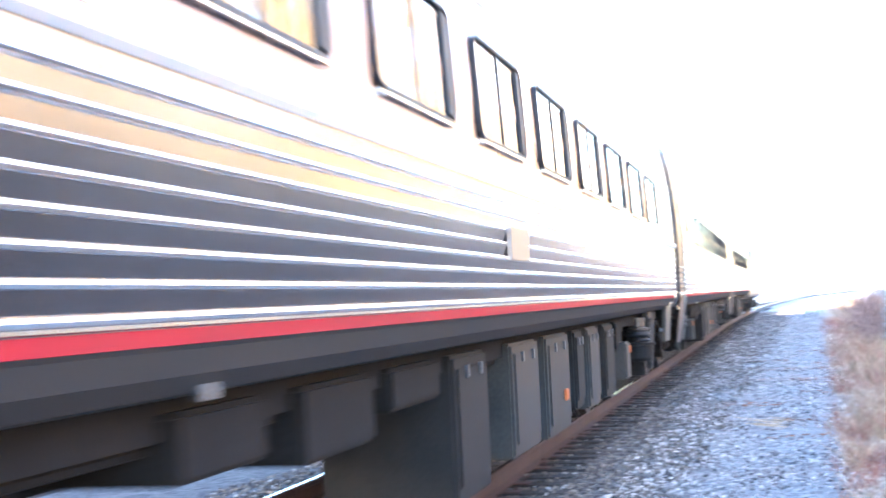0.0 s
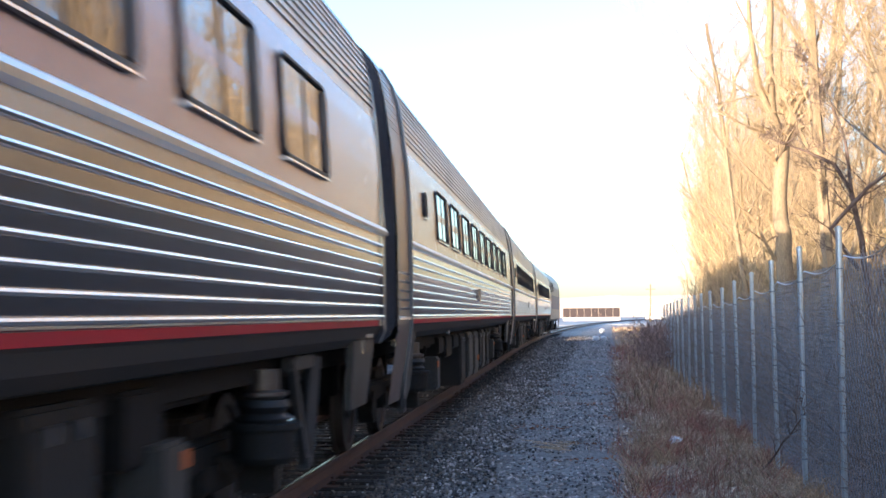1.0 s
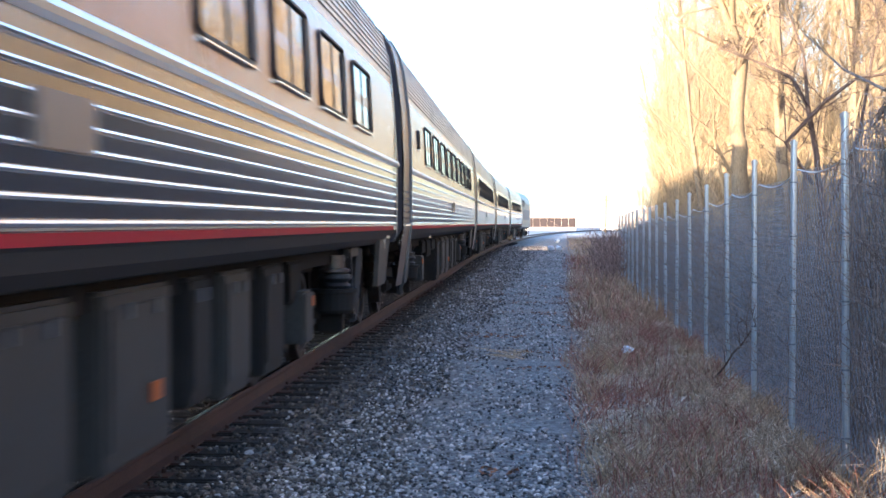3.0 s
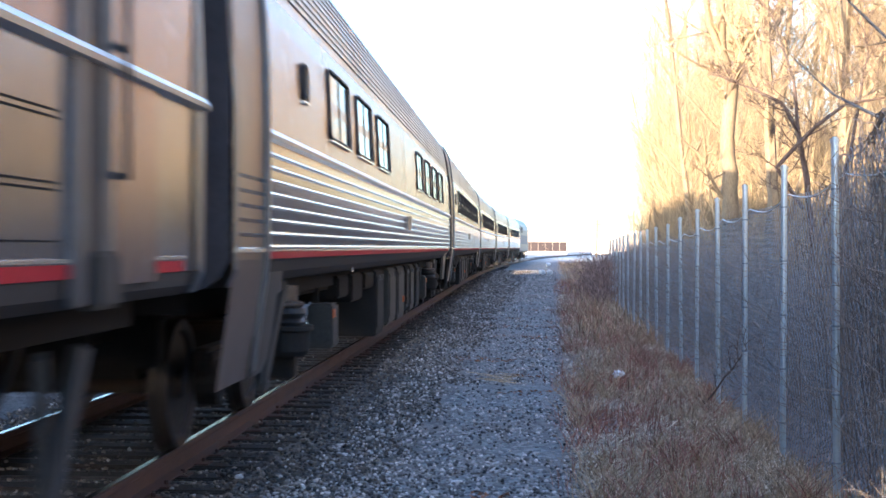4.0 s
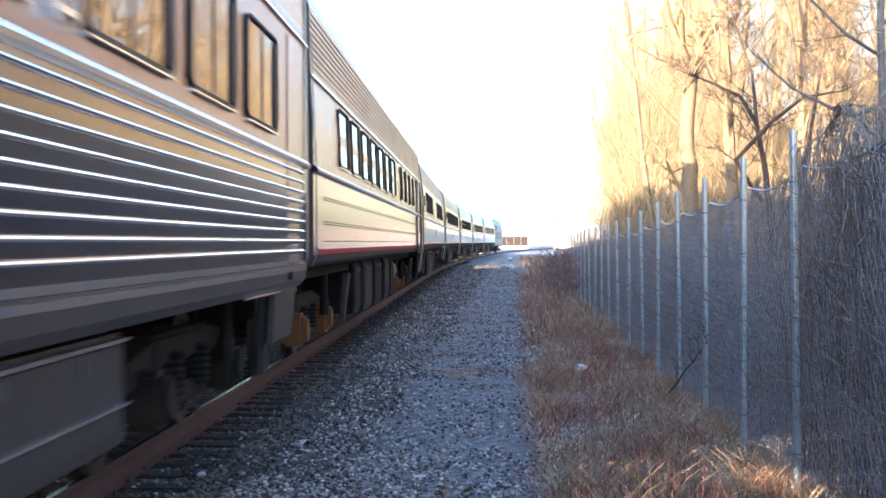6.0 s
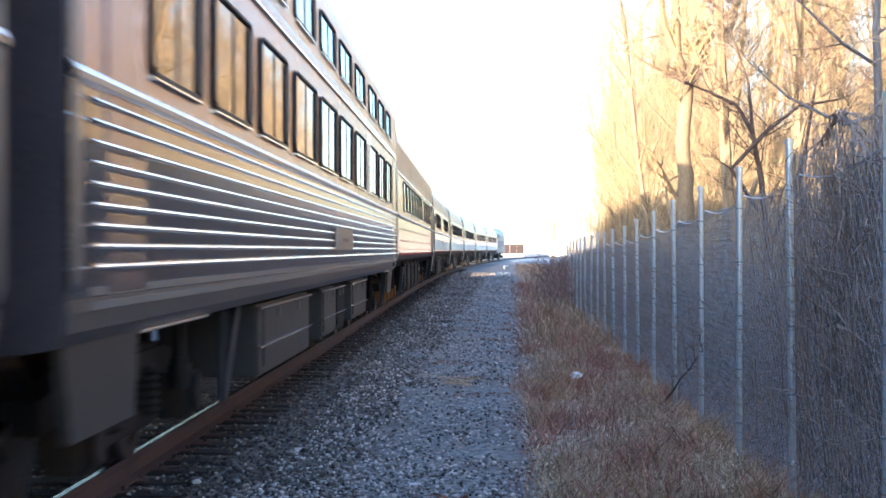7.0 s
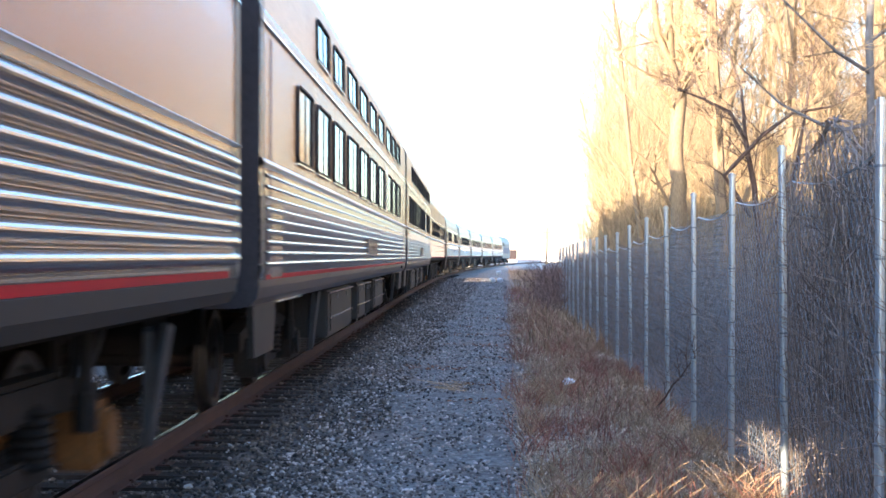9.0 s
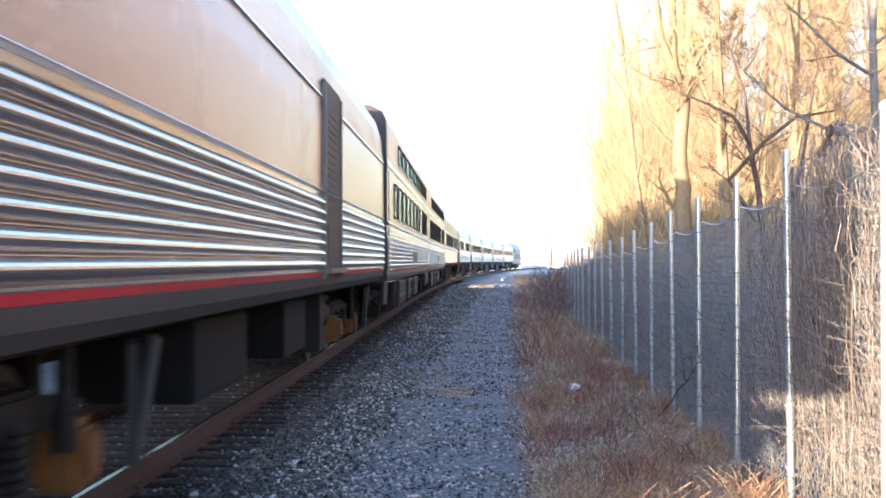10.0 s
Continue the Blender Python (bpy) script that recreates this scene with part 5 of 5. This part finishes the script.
def clumps():
    """Taller tufts with bent stems between the path and the fence foot."""
    rng = random.Random(51)
    sets = (([], []), ([], []))
    for i in range(120):
        y = 7 + 30 * rng.random() ** 1.5
        x = verge_edge(y) + (fence_x(y) - verge_edge(y)) * rng.uniform(0.0, 1.0)
        v, f = sets[0 if rng.random() < 0.45 else 1]
        for _ in range(34):
            a, h = rng.uniform(0, 6.283), rng.uniform(0.15, 0.5)
            p = Vector((x + rng.gauss(0, 0.07), y + rng.gauss(0, 0.07), -0.02))
            d = Vector((math.cos(a) * 0.35, math.sin(a) * 0.35, 1))
            for k in range(3):
                q = p + d.normalized() * h / 3
                strand(v, f, p, q, 0.004 - 0.001 * k, 0.003 - 0.001 * k, 3)
                p, d = q, d + Vector((math.cos(a), math.sin(a), -0.3)) * 0.4
    tagged(part("weed_tufts", sets[0], WEED), "tufts of dry reddish weed stems on the verge", "weeds", kind="stuff")
    tagged(part("grass_tufts", sets[1], GRASS), "tufts of bent straw-coloured grass on the verge", "grass", kind="stuff")


clumps()


def fallen_sticks():
    """A dead branch leaning along the fence and a few bleached stalks on the path."""
    rng = random.Random(77)
    v, f = [], []
    run = [(Vector((1.92 + 0.03 * i, 15.0 - 0.27 * i, 0.03 + 0.115 * i + rng.uniform(-0.02, 0.02))), 0.012 - 0.001 * i) for i in range(7)]
    skin(v, f, run, 6)
    for c, r in run[2:]:
        sprout(rng, v, f, c, (rng.uniform(-1, 0.3), rng.uniform(-1, 1), rng.uniform(0.2, 1)), 0.35, 0.006, 2)
    tagged(part("branch", (v, f), DARKBARK), "dead dark branch leaning against the fence", "branch")
    v, f = [], []
    for _ in range(26):
        x, y, a = rng.gauss(-0.1, 0.12), rng.gauss(17.4, 0.35), rng.gauss(2.2, 0.5)
        p = Vector((x, y, 0.05))
        q = p + Vector((math.cos(a), math.sin(a), rng.uniform(0.0, 0.15))) * rng.uniform(0.2, 0.5)
        strand(v, f, p, q, 0.005, 0.003, 3)
    tagged(part("stalks", (v, f), GRASS), "loose orange-brown stalks lying on the gravel", "stalks", kind="stuff")


fallen_sticks()


def stone_shapes(count, rng):
    out = []
    for _ in range(count):
        bm = bmesh.new()
        bmesh.ops.create_icosphere(bm, subdivisions=1, radius=1)
        for q in bm.verts:
            q.co *= rng.uniform(0.55, 1.2)
        out.append(([tuple(q.co) for q in bm.verts], [tuple(w.index for w in fc.verts) for fc in bm.faces]))
        bm.free()
    return out


def stones(name, count, seed, x0, x1, size, material, label):
    """Crushed stone, every piece real; left off rails and tie tops."""
    rng = random.Random(seed)
    shapes = stone_shapes(9, rng)
    v, f = [], []
    for _ in range(count):
        y = 8.0 + 95 * rng.random() ** 2.6
        x = x0 + (x1 - x0 + 0.02 * y) * rng.random()
        x += 0.35 * noise.noise((y * 0.6, seed, 0))
        r = rng.uniform(0.011, 0.032) * size * (0.9 + 0.008 * y)
        if rng.random() < 0.02:
            r *= 1.7
        d = abs(x - TRACK_X)
        if abs(d - 0.7525) < 0.09:
            continue
        if d > 2.3 and noise.noise((x * 1.1, y * 0.8, 3)) < rng.uniform(-0.5, 0.05):
            continue
        z = 0.012 + rng.uniform(-0.01, 0.02) + (0.03 * max(0, min(1, (2.2 - d) / 0.8)) if 1.3 < d < 2.2 else 0)
        if d < 1.33:
            ph = (y - 4.0) % 0.5
            if min(ph, 0.5 - ph) < 0.13:
                if rng.random() > (0.18 if d < 1.0 else 0.60):
                    continue
                z += 0.045
        a = rng.uniform(0, 6.283)
        ca, sa = math.cos(a) * r, math.sin(a) * r
        sx, sz = rng.uniform(0.8, 1.4), rng.uniform(0.5, 0.9)
        pv, pf = shapes[rng.randrange(9)]
        b = len(v)
        v += [(x + (px * ca - py * sa) * sx, y + px * sa + py * ca, z + pz * r * sz) for px, py, pz in pv]
        f += [(b + i, b + j, b + k) for i, j, k in pf]
    return tagged(part(name, (v, f), material), label, "gravel", kind="stuff")


stones("ballast_stones", 52000, 61, -5.0, -1.1, 0.74, STONE, "dark crushed stone ballast beside the rails")
stones("path_gravel", 30000, 62, -1.5, 0.55, 0.62, PEBBLE, "loose blue-grey gravel on the path")


def scatter_leaves():
    rng = random.Random(71)
    v, f = [], []
    for _ in range(6500):
        y = 8 + 30 * rng.random() ** 1.6
        x = -0.9 + rng.random() * 3.2
        if noise.noise((x * 0.5, y * 0.9, 9)) < 0.30 and x < verge_edge(y):
            continue
        a, r, h = rng.uniform(0, 6.283), rng.uniform(0.02, 0.05), rng.uniform(0.02, 0.05)
        c, s = math.cos(a) * r, math.sin(a) * r
        k = len(v)
        v += [(x - c, y - s, h), (x + s * 0.5, y - c * 0.5, h + rng.uniform(0, 0.02)), (x + c, y + s, h + rng.uniform(-0.01, 0.02)), (x - s * 0.5, y + c * 0.5, h + rng.uniform(0, 0.02))]
        f.append((k, k + 1, k + 2, k + 3))
    return tagged(part("fallen_leaves", (v, f), LEAF), "scattered orange-brown dead leaves on the gravel", "leaves", kind="stuff")


scatter_leaves()


def crumpled(x, y, z, sx, sy, sz, seed, label):
    rng = random.Random(seed)
    bm = bmesh.new()
    bmesh.ops.create_icosphere(bm, subdivisions=2, radius=1)
    for q in bm.verts:
        q.co *= rng.uniform(0.65, 1.1)
    bmesh.ops.scale(bm, vec=(sx, sy, sz), verts=bm.verts)
    return tagged(part("litter", bm, LITTER, at=pose(x, y, z, 0, 0, rng.uniform(0, 90))), label, "litter", "litter by the track")


crumpled(1.18, 17.0, 0.17, 0.085, 0.06, 0.045, 1, "crumpled white plastic litter in the dry weeds")
crumpled(1.45, 88, 0.15, 0.26, 0.2, 0.17, 2, "white bag lying on the gravel")
crumpled(1.95, 88, 0.15, 0.26, 0.2, 0.17, 3, "white bag lying on the gravel")
crumpled(2.55, 122, 0.18, 0.32, 0.2, 0.22, 4, "white bag lying on the gravel")


# ---------- the far end ----------
def far_end():
    w = tagged(new("steel_parapet"), "dark brown steel parapet of a bridge beyond the bend", "bridge parapet")
    w.location = (4.6, 330, 0)
    part("base_wall", box(0, 0, 0.35, 13.0, 0.6, 0.9, 0.03), CONCRETE, w)
    for i in range(8):
        part("panel", box(-5.7 + 1.62 * i, 0, 1.85, 1.56, 0.25, 2.1, 0.04), WALLRED, w)
    lot = tagged(part("crossing_slab", box(10, 235, 0.03, 40, 60, 0.06), CONCRETE), "pale sunlit concrete level crossing", "road", kind="structure")
    for x, y, h, s in ((24, 300, 9, 0), (13.5, 250, 6.5, 1)):
        p = tagged(new("utility_pole"), "thin leaning utility pole in the haze", "pole", "far poles")
        p.matrix_basis = pose(x, y, 0, 0, 2 * s - 1, 0)
        part("shaft", tube(0, 0, h / 2, 0.14, h, "Z", 10), BARK, p)
        part("crossarm", box(0, 0, h - 0.8, 1.6, 0.12, 0.14, 0.02), BARK, p)
    c = tagged(new("parked_car"), "small pale parked car beyond the crossing", "car")
    c.matrix_basis = pose(17, 290, 0, 0, 0, 80)
    part("body", merge(box(0, 0, 0.65, 1.75, 4.3, 0.6, 0.15), box(0, -0.2, 1.15, 1.5, 2.2, 0.5, 0.18)), WHITE, c)
    for s in (-1, 1):
        for q in (-1.3, 1.3):
            part("wheel", tube(s * 0.8, q, 0.32, 0.32, 0.2, "X", 16, 0.03), RUBBER, c)
    rng = random.Random(81)
    for i in range(12):
        plant(rng.choice((0, 1, 2, 3)), rng.uniform(26, 70), rng.uniform(230, 420), rng.uniform(0, 360), rng.uniform(0.6, 0.9))


far_end()


# ---------- what moves ----------
def motions():
    """The train runs away from the camera at a steady speed; its wheels roll."""
    for car, mid in TRAIN:
        rows = []
        for i in range(21):
            t = i * 0.5
            x, y, h = track_at(SPEED * (t - T0) - mid)
            rows.append((t, pose(x, y, RAIL_Z, 0, 0, h)))
        walk(car, rows)
    step = math.degrees(SPEED / 0.457 / FPS)
    for w, s, q in WHEELS:
        if s > 0:
            walk(w, [(i / FPS, pose(s * 0.7525, q, 0.457, -step * i, 0, 0)) for i in range(301)])


motions()
